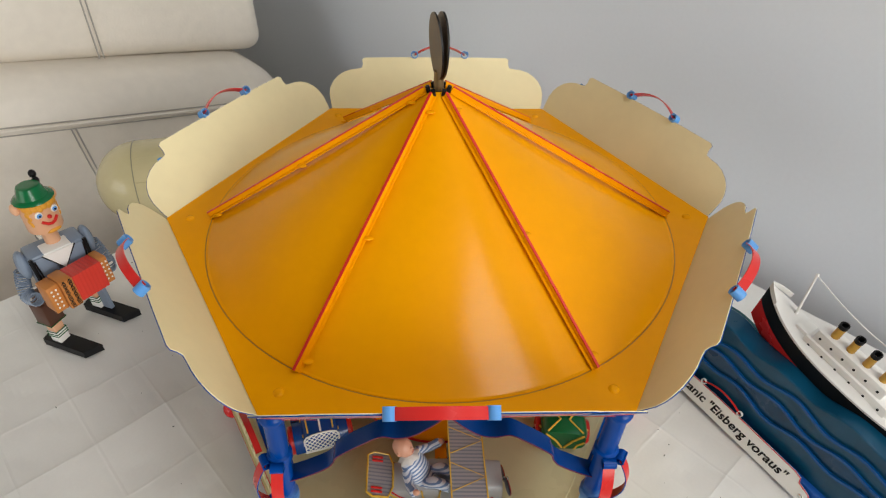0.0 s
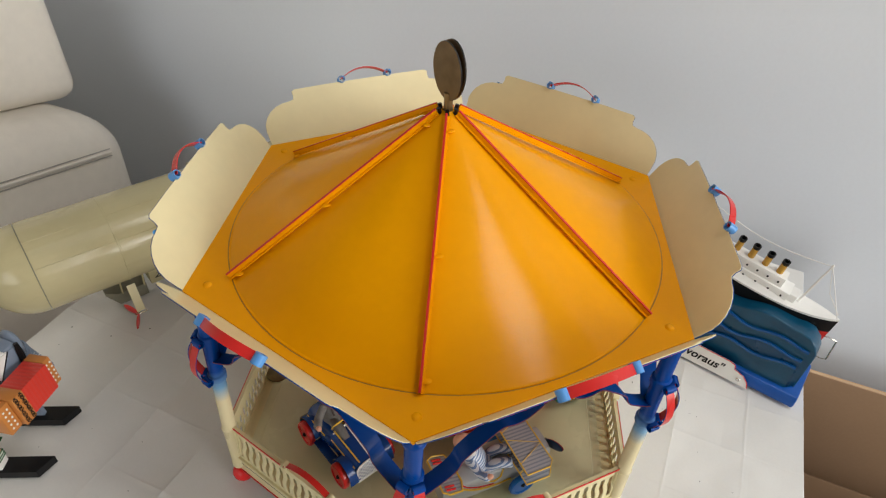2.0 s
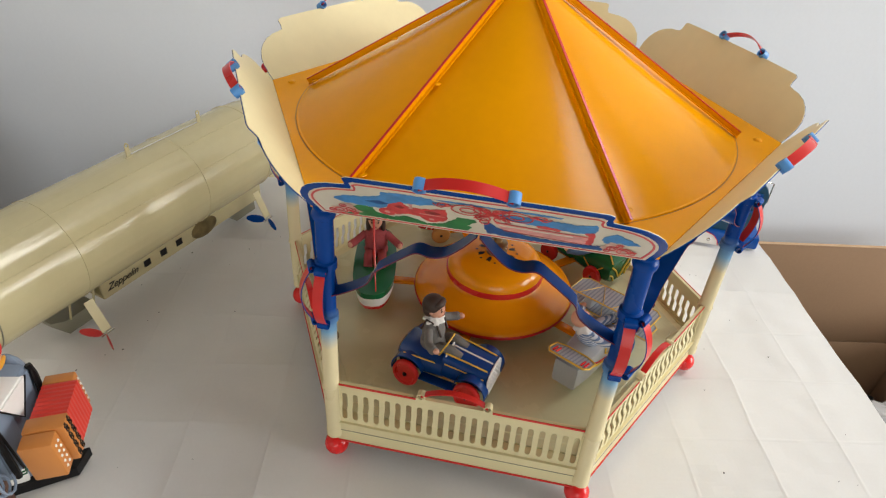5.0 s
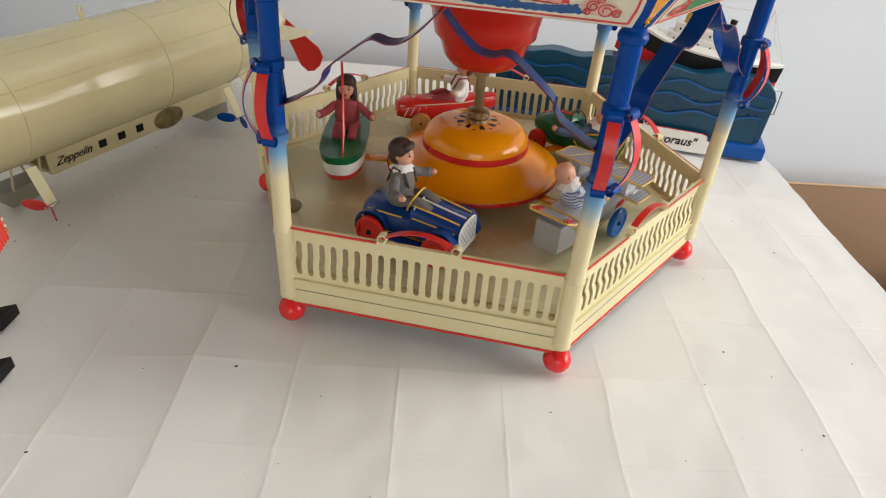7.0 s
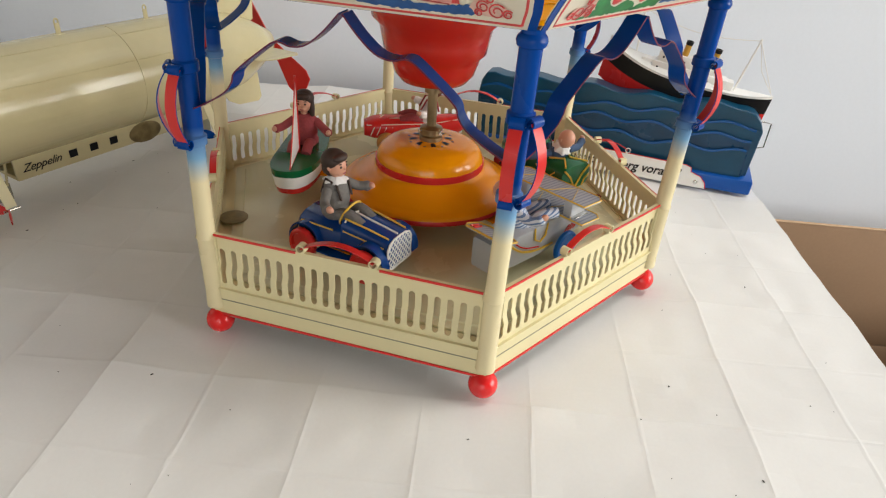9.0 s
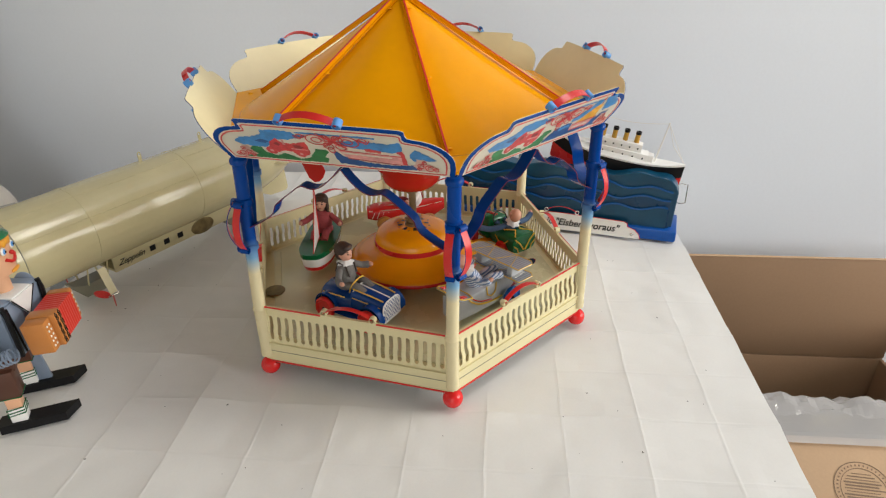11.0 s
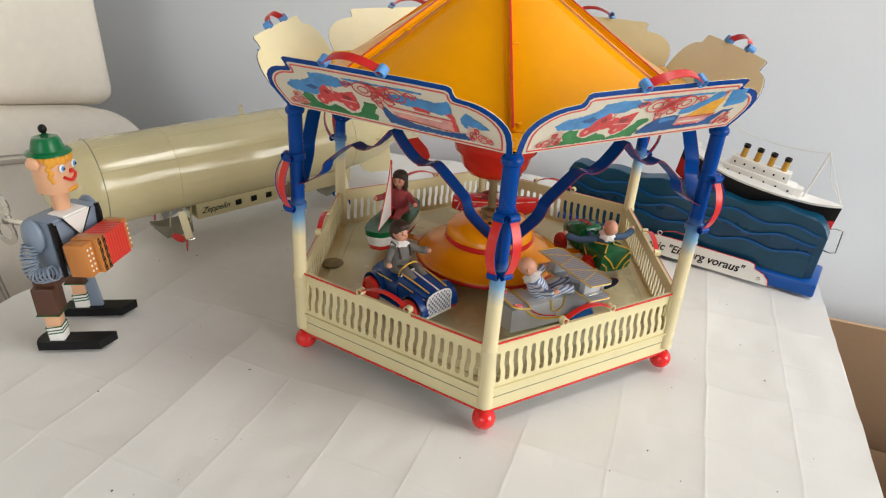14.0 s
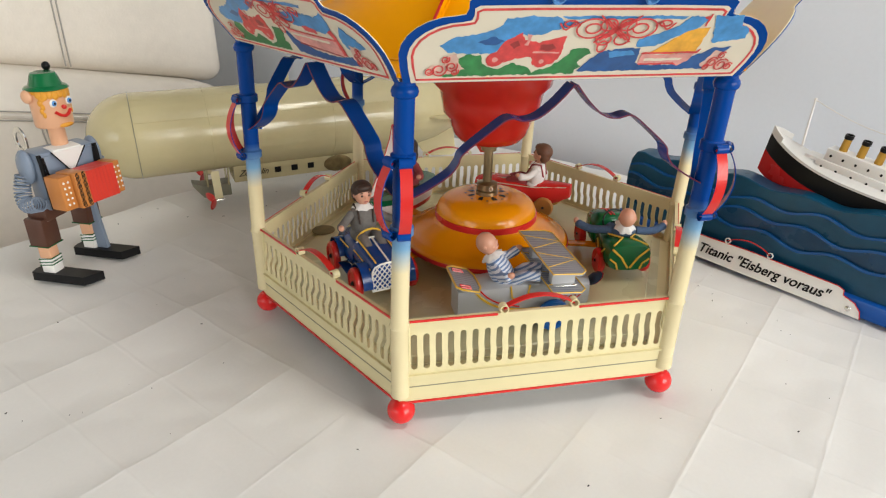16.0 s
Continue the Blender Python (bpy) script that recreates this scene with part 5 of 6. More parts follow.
def boat(deg):
    ob = under("toy_boat", deg, "tin sailing boat striped green, white and red with a white sail", 6)
    for z0, z1, mat, k0, k1, name in ((0.0050, 0.0090, RED, 0.86, 0.91, "red_stripe"), (0.0090, 0.0170, WHITE, 0.91, 0.98, "hull"), (0.0170, 0.0215, GREEN, 0.98, 1.0, "green_stripe")):
        s = Shape()
        secs = []
        for z, k in ((z0, k0), (z1, k1)):
            pts = []
            for i in range(28):
                a = 2 * math.pi * i / 28
                x = 0.044 * k * math.copysign(abs(math.cos(a)) ** 0.72, math.cos(a))
                y = 0.0168 * k * math.copysign(abs(math.sin(a)) ** 0.60, math.sin(a)) * (1 - 0.22 * max(0, math.cos(a)) ** 2)
                pts.append((x, y, z + 0.004 * (x / 0.044) ** 2 * (z / 0.0215)))
            secs.append(pts)
        loft(s, secs, mat)
        piece(s, name, ob, smooth=60)
    s = Shape()
    s.rod((0.004, 0, 0.018), (0.004, 0, 0.078), 0.0009, RED, seg=8)
    mast = piece(s, "mast", ob)
    s = Shape()
    sail = [(0.005, 0.026), (0.040, 0.0255)] + [(0.005 + 0.035 * (1 - t) ** 1.35, 0.0255 + 0.052 * t) for t in (0.2, 0.4, 0.6, 0.8)] + [(0.005, 0.078)]
    set_at = pose(0.004, 0, 0, 0, 0, 5) @ Matrix.Translation((-0.004, 0, 0))
    s.plate(sail, 0.0006, WHITE, set_at @ pose(0, 0.0003, 0, 90, 0, 0), RED)
    piece(s, "sail", ob, "white tin sail with a red edge")
    s = Shape()
    s.tube([set_at @ Vector((x, 0, z)) for x, z in sail + sail[:1]], 0.00045, RED, 5)
    piece(s, "sail_edge", ob)


PLANE_AT = -89.0
SPIN = {"plane": PLANE_AT, "green": PLANE_AT + 72, "red": PLANE_AT + 144, "boat": PLANE_AT + 216, "blue": PLANE_AT - 72}
biplane(SPIN["plane"])
car(SPIN["green"], GREEN, RED, "toy_car", "green tin car with yellow lines and red wheels")
rocket_car(SPIN["red"])
boat(SPIN["boat"])
car(SPIN["blue"], ENAMEL_BLUE, RED, "toy_car", "blue tin car with a white lattice grille and red wheels", ENAMEL_BLUE, LINE_YELLOW)


def doll(deg, at, cloth, hair, label, collar=None, legs=None, lean=0.0, tip=0.0, long_hair=False, straps=None, spread=1.0, turn=0.0):
    """One small jointed doll sitting in its ride."""
    s = Shape()
    s.ball((0, 0, 0.0105), (0.0080, 0.0100, 0.0135), cloth, seg=18)
    s.ball((0, 0, 0.0020), (0.0095, 0.0105, 0.0070), cloth, seg=14)
    s.ball((0, 0, 0.0185), (0.0062, 0.0098, 0.0052), cloth, seg=14)
    s.rod((0, 0, 0.020), (0.0005, 0, 0.0265), 0.0027, SKIN)
    s.ball((0.0005, 0, 0.0318), (0.0068, 0.0062, 0.0074), SKIN, seg=20)
    s.ball((0.0036, 0, 0.0286), (0.0036, 0.0042, 0.0036), SKIN, seg=12)
    s.ball((0.0072, 0, 0.0308), (0.0010, 0.0010, 0.0010), SKIN, seg=8)
    s.ball((0.0068, 0, 0.0280), (0.0006, 0.0016, 0.0005), FABRIC_RED, seg=8)
    if hair is not None:
        s.ball((-0.0014, 0, 0.0347), (0.0080, 0.0078, 0.0068), hair, seg=18, turn=(0, -14, 0))
        s.ball((0.0035, 0, 0.0372), (0.0042, 0.0062, 0.0030), hair, seg=12)
        s.ball((-0.0032, 0, 0.0310), (0.0052, 0.0074, 0.0072), hair, seg=14)
        if long_hair:
            s.ball((-0.0040, 0, 0.0262), (0.0040, 0.0074, 0.0095), hair, seg=14)
            for sy in (-1, 1):
                s.ball((0.0002, sy * 0.0062, 0.0270), (0.0030, 0.0022, 0.0090), hair, seg=10)
    for sy in (-1, 1):
        s.ball((0.0000, sy * 0.0062, 0.0312), (0.0013, 0.0009, 0.0017), SKIN, seg=8)
        if hair is not None:
            s.ball((0.0065, sy * 0.0025, 0.0322), (0.0006, 0.0010, 0.0008), HAIR, seg=8)
            s.ball((0.0062, sy * 0.0026, 0.0341), (0.0006, 0.0013, 0.0004), HAIR, seg=8)
        pa, pb, pc = (0.000, sy * 0.0085, 0.0180), (0.004, sy * (0.0125 + 0.0035 * spread), 0.0130), (0.0090, sy * (0.0140 + 0.0060 * spread), 0.0125)
        s.tube(smooth_path([pa, pb, pc], 5), 0.0031, cloth, 10)
        s.ball(pc, 0.0033, cloth, seg=10)
        s.ball((0.0118, sy * (0.0143 + 0.0066 * spread), 0.0132), (0.0028, 0.0021, 0.0021), SKIN, seg=10)
        s.tube(smooth_path([(0.002, sy * 0.0050, 0.0005), (0.014, sy * 0.0058, 0.0040), (0.024, sy * 0.0055, -0.0005)], 4), 0.0038, legs or cloth, 10)
        if straps is not None:
            s.tube([(-0.0078, sy * 0.0050, 0.0130), (-0.0030, sy * 0.0060, 0.0236), (0.0050, sy * 0.0058, 0.0215), (0.0082, sy * 0.0052, 0.0120)], 0.0008, straps, 6)
    if collar is not None:
        verts, faces = [], []
        for i in range(24):
            a = 2 * math.pi * i / 24
            r = 0.0074 + 0.0010 * math.cos(7 * a)
            verts += [(0.0030 * math.cos(a), 0.0030 * math.sin(a), 0.0248), (r * math.cos(a), r * math.sin(a), 0.0222), (r * math.cos(a), r * math.sin(a), 0.0214)]
        for i in range(24):
            a, b = 3 * i, 3 * ((i + 1) % 24)
            faces += [[a, b, b + 1, a + 1], [a + 1, b + 1, b + 2, a + 2]]
        s.add(verts, faces, collar)
    ob = s.link("doll", smooth=70)
    ob.matrix_basis = ride_frame(deg, turn) @ pose(*at, 0, tip, lean) @ Matrix.Diagonal((0.94, 0.94, 0.96, 1))
    return tagged(ob, label, "doll", "dolls riding the carousel")


doll(SPIN["blue"], (-0.012, 0, 0.0250), FABRIC_GREY, HAIR, "small dark-haired doll in grey jumper sitting in the blue car", FABRIC_WHITE, straps=HAIR, turn=-3)
doll(SPIN["plane"], (-0.012, 0, 0.0190), SAILOR, None, "small bald baby doll in striped sailor suit in the biplane", FABRIC_WHITE, lean=-25, tip=-30)
doll(SPIN["green"], (-0.010, -0.002, 0.0120), FABRIC_BLUE, None, "small bald baby doll in blue knitwear in the green car", FABRIC_WHITE, tip=-28, spread=3.0, turn=11, lean=-8)
doll(SPIN["red"], (-0.010, 0, 0.0190), FABRIC_WHITE, BROWN_HAIR, "small doll in white and red clothes in the racing car", None, FABRIC_RED, straps=FABRIC_RED, tip=-10)
doll(SPIN["boat"], (-0.016, 0, 0.0225), FABRIC_RED, HAIR, "small long-haired doll in red dress sitting in the boat", None, long_hair=True, turn=6)

# ---- the zeppelin ----
def zeppelin():
    t = thing("toy_zeppelin", Matrix.Translation((-0.13, 0.342, 0)) @ pose(0, 0, 0, 0, 0, 14.5), "long cream tin zeppelin with windows and red propellers on paper", "toy airship", "tin toys")
    R, zc = 0.0510, 0.0900
    along = Matrix.Translation((0, 0, zc)) @ pose(0, 0, 0, 0, 90, 0)
    s = Shape()
    prof = [(0.0, -0.287)] + [(R * math.sin(radians(a)), -0.235 - 0.052 * math.cos(radians(a))) for a in range(10, 91, 8)]
    prof += [(R, -0.235 + 0.011 * i) for i in range(1, 30)] + [(R, 0.098), (R * 0.96, 0.125), (R * 0.84, 0.155), (R * 0.62, 0.185), (R * 0.30, 0.215), (0.0, 0.225)]
    s.lathe(prof, ZEP, along, 56)
    s.v = [(x, y * k, zc + (z - zc) * k) for x, y, z in s.v for k in (1 + 0.011 * noise.noise(Vector((x * 16, y * 30, z * 30))) + 0.004 * noise.noise(Vector((x * 50, y * 70, z * 70))),)]
    hull = s.link("hull", t, "cream lacquered tin hull, slightly dented", smooth=50)
    for x in (-0.235, -0.152, 0.0, 0.098):
        s = Shape()
        w = 0.0005 if x == -0.235 else 0.0012
        s.lathe([(R - 0.0002, x - w), (R + 0.0007, x - 0.7 * w), (R + 0.0007, x + 0.7 * w), (R - 0.0002, x + w)], GOND if x == -0.235 else ZEP, along, 56)
        s.link("seam", hull)
    s = Shape()
    for a in (25, 60, 300):
        y, z = -R * math.sin(radians(a)), zc + R * math.cos(radians(a))
        s.tube([(-0.235, y, z), (0.098, y, z)], 0.0005, ZEP, 5)
    s.link("lengthwise_seam", hull)
    s = Shape()
    s.ball((-0.287, 0, zc), (0.0015, 0.002, 0.002), BLACK, seg=8)
    s.link("nose_hole", hull)
    # loops and wire on top
    for x in (-0.047, 0.048):
        s = Shape()
        s.box((x, 0, zc + R - 0.0002), (0.0100, 0.0050, 0.0010), ZEP, bevel=0.0003)
        s.box((x, 0, zc + R + 0.0050), (0.0052, 0.0009, 0.0105), ZEP, bevel=0.0004)
        s.tube([(x + 0.0020 * math.cos(radians(a)), 0, zc + R + 0.0110 + 0.0030 * math.sin(radians(a))) for a in range(0, 361, 30)], 0.0008, ZEP, 6)
        s.link("eyelet", t)
    s = Shape()
    s.tube([(-0.047, 0, zc + R + 0.0015), (0.048, 0, zc + R + 0.0015)], 0.0005, STEEL, 6)
    s.link("wire", t)
    # keel strip with the name, windows and plaque
    s = Shape()
    s.box((-0.012, -0.019, 0.0335), (0.235, 0.004, 0.022), ZEP, bevel=0.001)
    s.box((-0.012, 0.019, 0.0335), (0.235, 0.004, 0.022), ZEP, bevel=0.001)
    s.box((-0.012, 0, 0.0245), (0.235, 0.040, 0.004), ZEP, bevel=0.001)
    keel = s.link("keel", t)
    for x in (-0.0735, -0.0515, -0.0295):
        s = Shape()
        s.box((x, -0.0213, 0.0335), (0.0082, 0.0008, 0.0075), BLACK)
        s.link("window", keel)
    s = Shape()
    s.ball((0.008, -0.0215, 0.0320), (0.0195, 0.0012, 0.0112), BRONZE, seg=28)
    s.link("plaque", keel, "oval bronze plaque")
    text_mesh("Zeppelin", 0.0112, BLACK, "lettering", keel, pose(-0.124, -0.0214, 0.0300, 90, 0, 0), 0.45, 0.95, "black script lettering")
    # gondolas with propellers
    for x, name in ((-0.150, "front_gondola"), (0.085, "rear_gondola")):
        s = Shape()
        loft(s, [[(x - 0.030, -0.008, 0.020), (x - 0.030, 0.008, 0.020), (x - 0.030, 0.008, 0.024), (x - 0.030, -0.008, 0.024)],
                 [(x - 0.018, -0.012, 0.004), (x - 0.018, 0.012, 0.004), (x - 0.018, 0.012, 0.020), (x - 0.018, -0.012, 0.020)],
                 [(x + 0.016, -0.012, 0.004), (x + 0.016, 0.012, 0.004), (x + 0.016, 0.012, 0.020), (x + 0.016, -0.012, 0.020)]], GOND)
        g = s.link(name, t, "open grey tin gondola")
        for sy in (-1, 1):
            for dx in (-0.012, 0.014):
                s = Shape()
                s.rod((x + dx, sy * 0.011, 0.018), (x + dx, sy * 0.020, 0.044), 0.0012, ZEP, seg=6)
                s.link("strut", g)
        for sy in (-1, 1):
            s = Shape()
            s.strip([(x - 0.004, sy * 0.036, 0.046), (x - 0.004, sy * 0.050, 0.015)], (1, 0, 0), 0.0095, 0.001, CREAM_PANEL)
            s.rod((x - 0.012, sy * 0.052, 0.014), (x + 0.002, sy * 0.052, 0.014), 0.0012, STEEL, seg=8)
            a = s.link("outrigger", g, "pale tin outrigger strut")
            s = Shape()
            for k in (-1, 1):
                s.ball((x - 0.013, sy * 0.052 + k * 0.0125, 0.014), (0.0010, 0.0120, 0.0058), RED if x < 0 or sy > 0 else BLUE, seg=12, turn=(0, 0, 25 * k))
            s.link("propeller", a, "red propeller" if x < 0 or sy > 0 else "dark blue propeller")
    # tail: fins and a red rudder
    s = Shape()
    fin = [(0.0, 0.0), (0.055, 0.0), (0.080, 0.010), (0.084, 0.050), (0.079, 0.055), (0.045, 0.052), (0.030, 0.044)]
    for ang in (0, 90, 180, 270):
        q = Matrix.Translation((0.115, 0, zc)) @ pose(0, 0, 0, ang, 0, 0) @ Matrix.Translation((0, 0.020, 0))
        s = Shape()
        s.plate(fin, 0.0012, ZEP, q)
        s.link("fin", t, "cream tin tail fin")
    hub = Matrix.Translation((0.222, 0, zc)) @ pose(0, 0, 0, 44, 0, 0)
    s = Shape()
    for k in (0, 180):
        blade = [(0.004, -0.004), (0.030, -0.0100), (0.062, -0.0180), (0.074, -0.0150), (0.079, -0.004), (0.079, 0.007), (0.074, 0.0150), (0.062, 0.0180), (0.030, 0.0100), (0.004, 0.004)]
        s.plate(blade, 0.0012, RED, hub @ pose(0, 0, 0, k, 0, 0) @ pose(0, 0, 0, 0, 90, 0) @ pose(0, 0, 0, 0, 0, -90) @ pose(0, 0, 0, -12, 0, 0))
    s.ball((0, 0, 0), (0.006, 0.005, 0.005), RED, hub, seg=12)
    s.link("tail_propeller", t, "large red two-bladed propeller")
    return t


zeppelin()


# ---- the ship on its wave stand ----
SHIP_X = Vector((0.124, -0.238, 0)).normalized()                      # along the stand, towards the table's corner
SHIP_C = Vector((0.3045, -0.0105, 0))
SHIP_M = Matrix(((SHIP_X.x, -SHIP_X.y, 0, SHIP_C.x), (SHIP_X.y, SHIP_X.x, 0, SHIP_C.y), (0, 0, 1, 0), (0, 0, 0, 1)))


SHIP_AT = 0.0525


def wave_line(z0, amp, seed, x0, x1, n=40):
    rnd = random.Random(seed)
    p = rnd.uniform(0, 6)
    return [(x, z0 + amp * math.sin(p + x * 95) + 0.5 * amp * math.sin(1.7 * p + x * 41)) for x in np.linspace(x0, x1, n)]


def ship():
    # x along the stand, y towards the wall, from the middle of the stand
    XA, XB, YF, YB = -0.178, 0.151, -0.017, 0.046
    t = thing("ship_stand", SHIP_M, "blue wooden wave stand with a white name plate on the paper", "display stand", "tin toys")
    s = Shape()
    s.box(((XA + XB) / 2, (YF + YB) / 2, 0.0088), (XB - XA, YB - YF, 0.0176), BASE_BLUE, bevel=0.003)
    s.link("base", t, "bright blue painted base board")
    for y, top, mat, seed, end in ((0.022, 0.074, SEA_GREEN, 1, 0.143), (-0.004, 0.0925, SEA, 2, 0.146)):
        s = Shape()
        crest = wave_line(top, 0.0026, seed, XA + 0.020, end - 0.022, 44)
        pts = [(XA + 0.002, 0.0178), (end - 0.003, 0.0178), (end, top - 0.022), (end - 0.004, top - 0.012), (end - 0.012, top - 0.004)] + crest[::-1] + [(XA + 0.010, top - 0.002), (XA + 0.004, top - 0.012), (XA + 0.001, top - 0.03)]
        s.plate(pts, 0.024, mat, pose(0, y + 0.024, 0, 90, 0, 0))
        s.link("wave_board", t, "sea-green painted board with a wavy top", bevel=0.0012)
    for i, (z0, b, mat) in enumerate(((0.0765, 0.139, SEA), (0.0620, 0.137, SEA_DEEP), (0.0460, 0.135, SEA))):
        s = Shape()
        line = wave_line(z0, 0.0034, 5 + i, XA + 0.006, b, 70)
        front = -0.0062 - 0.0022 * i
        s.plate([(line[0][0], 0.0178), (line[-1][0], 0.0178)] + line[::-1], -0.0040 - front, mat, pose(0, -0.0040, 0, 90, 0, 0), WAVE)
        slab_part = s.link("wave_slab", t, "carved sea-green wave board with a bright blue crest")
        s = Shape()
        s.strip([(x, front - 0.0003, z - 0.0009) for x, z in line], (0, 0, 1), 0.0026, 0.0006, WAVE)
        s.link("crest_line", slab_part, "bright blue painted crest")
    # name plate
    s = Shape()
    x0, x1 = -0.126, 0.103
    pts = [(x0, 0.0), (x1, 0.0), (x1 - 0.002, 0.007), (x1 - 0.008, 0.013), (x1 - 0.017, 0.016), (x1 - 0.019, 0.0165), (x1 - 0.020, 0.0215), (x1 - 0.026, 0.0235), ((x0 + x1) / 2, 0.0255), (x0 + 0.026, 0.0235), (x0 + 0.020, 0.0215), (x0 + 0.019, 0.0165), (x0 + 0.017, 0.016), (x0 + 0.008, 0.013), (x0 + 0.002, 0.007)]
    q = pose(0, YF - 0.0045, 0.0015, 80, 0, 0)
    s.plate(pts, 0.0012, WHITE, q)
    plate = s.link("name_plate", t, "white scalloped name plate with a red edge")
    s = Shape()
    s.tube([q @ Vector((x, y, 0.0012)) for x, y in pts[1:]], 0.0005, RED, 5)
    s.link("red_edge", plate)
    text_mesh('Titanic "Eisberg voraus"', 0.0140, BLACK, "lettering", plate, q @ Matrix.Translation((x1 - 0.031, 0.0072, 0.0014)), 0.25, 1.0, "black italic lettering", "RIGHT", 0.00026)
    for x in (x0 + 0.012, x1 - 0.012):
        s = Shape()
        s.ball(q @ Vector((x, 0.006, 0.0014)), (0.0026, 0.0012, 0.0026), STEEL, seg=12)
        s.link("screw", plate)
    bow(plate, q @ Vector((-0.034, 0.0280, 0.0006)), q @ Vector((0.011, 0.0280, 0.0006)), (0, 0, 1), q.to_3x3() @ Vector((0, 0, 1)), 0.007, 0.002, RED, RED, WHITE, r=0.003)
    s = Shape()
    s.tube([(0.136, 0.034, 0.066), (0.150, 0.034, 0.071), (0.158, 0.034, 0.070), (0.158, 0.034, 0.042), (0.152, 0.034, 0.040), (0.136, 0.034, 0.043)], 0.0008, STEEL, 6)
    s.link("wire_handle", t, "bent steel wire handle")

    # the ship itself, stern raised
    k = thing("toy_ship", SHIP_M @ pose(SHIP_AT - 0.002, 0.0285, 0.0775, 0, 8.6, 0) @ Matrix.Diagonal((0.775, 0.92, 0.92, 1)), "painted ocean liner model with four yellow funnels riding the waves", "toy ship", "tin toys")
    HL = 0.122

    def hull_line(z, scale):
        pts = []
        for i in range(41):
            u = -1 + 2 * i / 40
            w = 0.0185 * scale * (1 - abs(u) ** 3.2) ** 0.9
            pts.append((u * HL * (1 - 0.03 * (1 - z)), w))
        return pts

    def ring(z, scale, lift):
        a = hull_line(1, scale)
        up = lambda x: z + lift * (1.0 if x < 0 else 0.42) * (abs(x) / HL) ** 2.2
        return [(x, w, up(x)) for x, w in a] + [(x, -w, up(x)) for x, w in a[-2:0:-1]]

    for name, mat, z0, z1, s0, s1, label in (("lower_hull", RED, -0.012, 0.012, 0.55, 0.90, "red lower hull"), ("hull", BLACK, 0.012, 0.0310, 0.90, 1.0, "black hull band"), ("deck", WHITE, 0.0310, 0.0335, 1.0, 1.03, "white deck and bulwark")):
        s = Shape()
        loft(s, [ring(z0, s0, 0.019), ring(z1, s1, 0.021)], mat)
        s.link(name, k, label)
    for name, l, w, z, x in (("lower_house", 0.108, 0.024, 0.040, 0.0), ("upper_house", 0.088, 0.018, 0.0525, -0.004)):
        s = Shape()
        s.box((x, 0, z), (l, w, 0.0135), WHITE, bevel=0.0008)
        house = s.link(name, k, "white deckhouse with round portholes")
        for i in range(6):
            for sy in (-1, 1):
                s = Shape()
                s.lathe([(0, 0.0), (0.0015, 0.0), (0.0015, 0.0003), (0, 0.0003)], BLACK, pose(x - l * 0.42 + i * l * 0.168, sy * (w / 2 + 0.0001), z, -sy * 90, 0, 0), 10)
                s.link("porthole", house)
    for x in (0.056, -0.062):
        s = Shape()
        s.box((x, 0, 0.0400), (0.016, 0.017, 0.012), WHITE, bevel=0.001)
        s.link("cabin", k)
    for i in range(4):
        x = -0.034 + i * 0.0205
        s = Shape()
        s.lathe([(0, 0.058), (0.0046, 0.058), (0.0044, 0.072)], FUNNEL, Matrix.Translation((x, 0, 0)), 18)
        f = s.link("funnel", k, "ochre yellow funnel with a black top")
        s = Shape()
        s.lathe([(0.0044, 0.072), (0.0050, 0.0725), (0.0050, 0.0765), (0.0036, 0.0765), (0.0034, 0.071)], BLACK, Matrix.Translation((x, 0, 0)), 18)
        s.link("funnel_top", f)
    for x in (-0.078, 0.068):
        s = Shape()
        lean = -0.010 if x < 0 else 0.006
        s.rod((x, 0, 0.034), (x + lean, 0, 0.098), 0.0017, WHITE, 0.0012, seg=8)
        s.ball((x + lean, 0, 0.0985), 0.0018, WHITE, seg=8)
        s.link("mast", k, "white metal mast")
    s = Shape()
    wire = [(-0.088, 0, 0.098)] + [(-0.088 + 0.162 * i / 10, 0, 0.098 - 0.010 * math.sin(math.pi * i / 10)) for i in range(1, 11)] + [(0.092, 0, 0.066), (0.118, 0.004, 0.0435)]
    s.tube(wire, 0.0006, THREAD_WHITE, 5)
    s.tube([(0.074, 0, 0.098), (0.098, 0, 0.068), (0.118, -0.004, 0.0435)], 0.0006, THREAD_WHITE, 5)
    s.link("rigging", k, "fine white rigging thread")
    s = Shape()
    s.strip([(-0.100, -0.0125, 0.0500), (-0.113, -0.0065, 0.0540), (-0.1215, 0.0, 0.0560), (-0.113, 0.0065, 0.0540), (-0.100, 0.0125, 0.0500)], (0, 0, 1), 0.0060, 0.0008, WHITE)
    s.link("bulwark", k, "raised white bulwark")


FUNNEL = paint("funnel_ochre_paint", (0.52, 0.29, 0.04), 0.35)
THREAD_WHITE = material("white_thread", (0.75, 0.74, 0.72), 0.7)
ship()


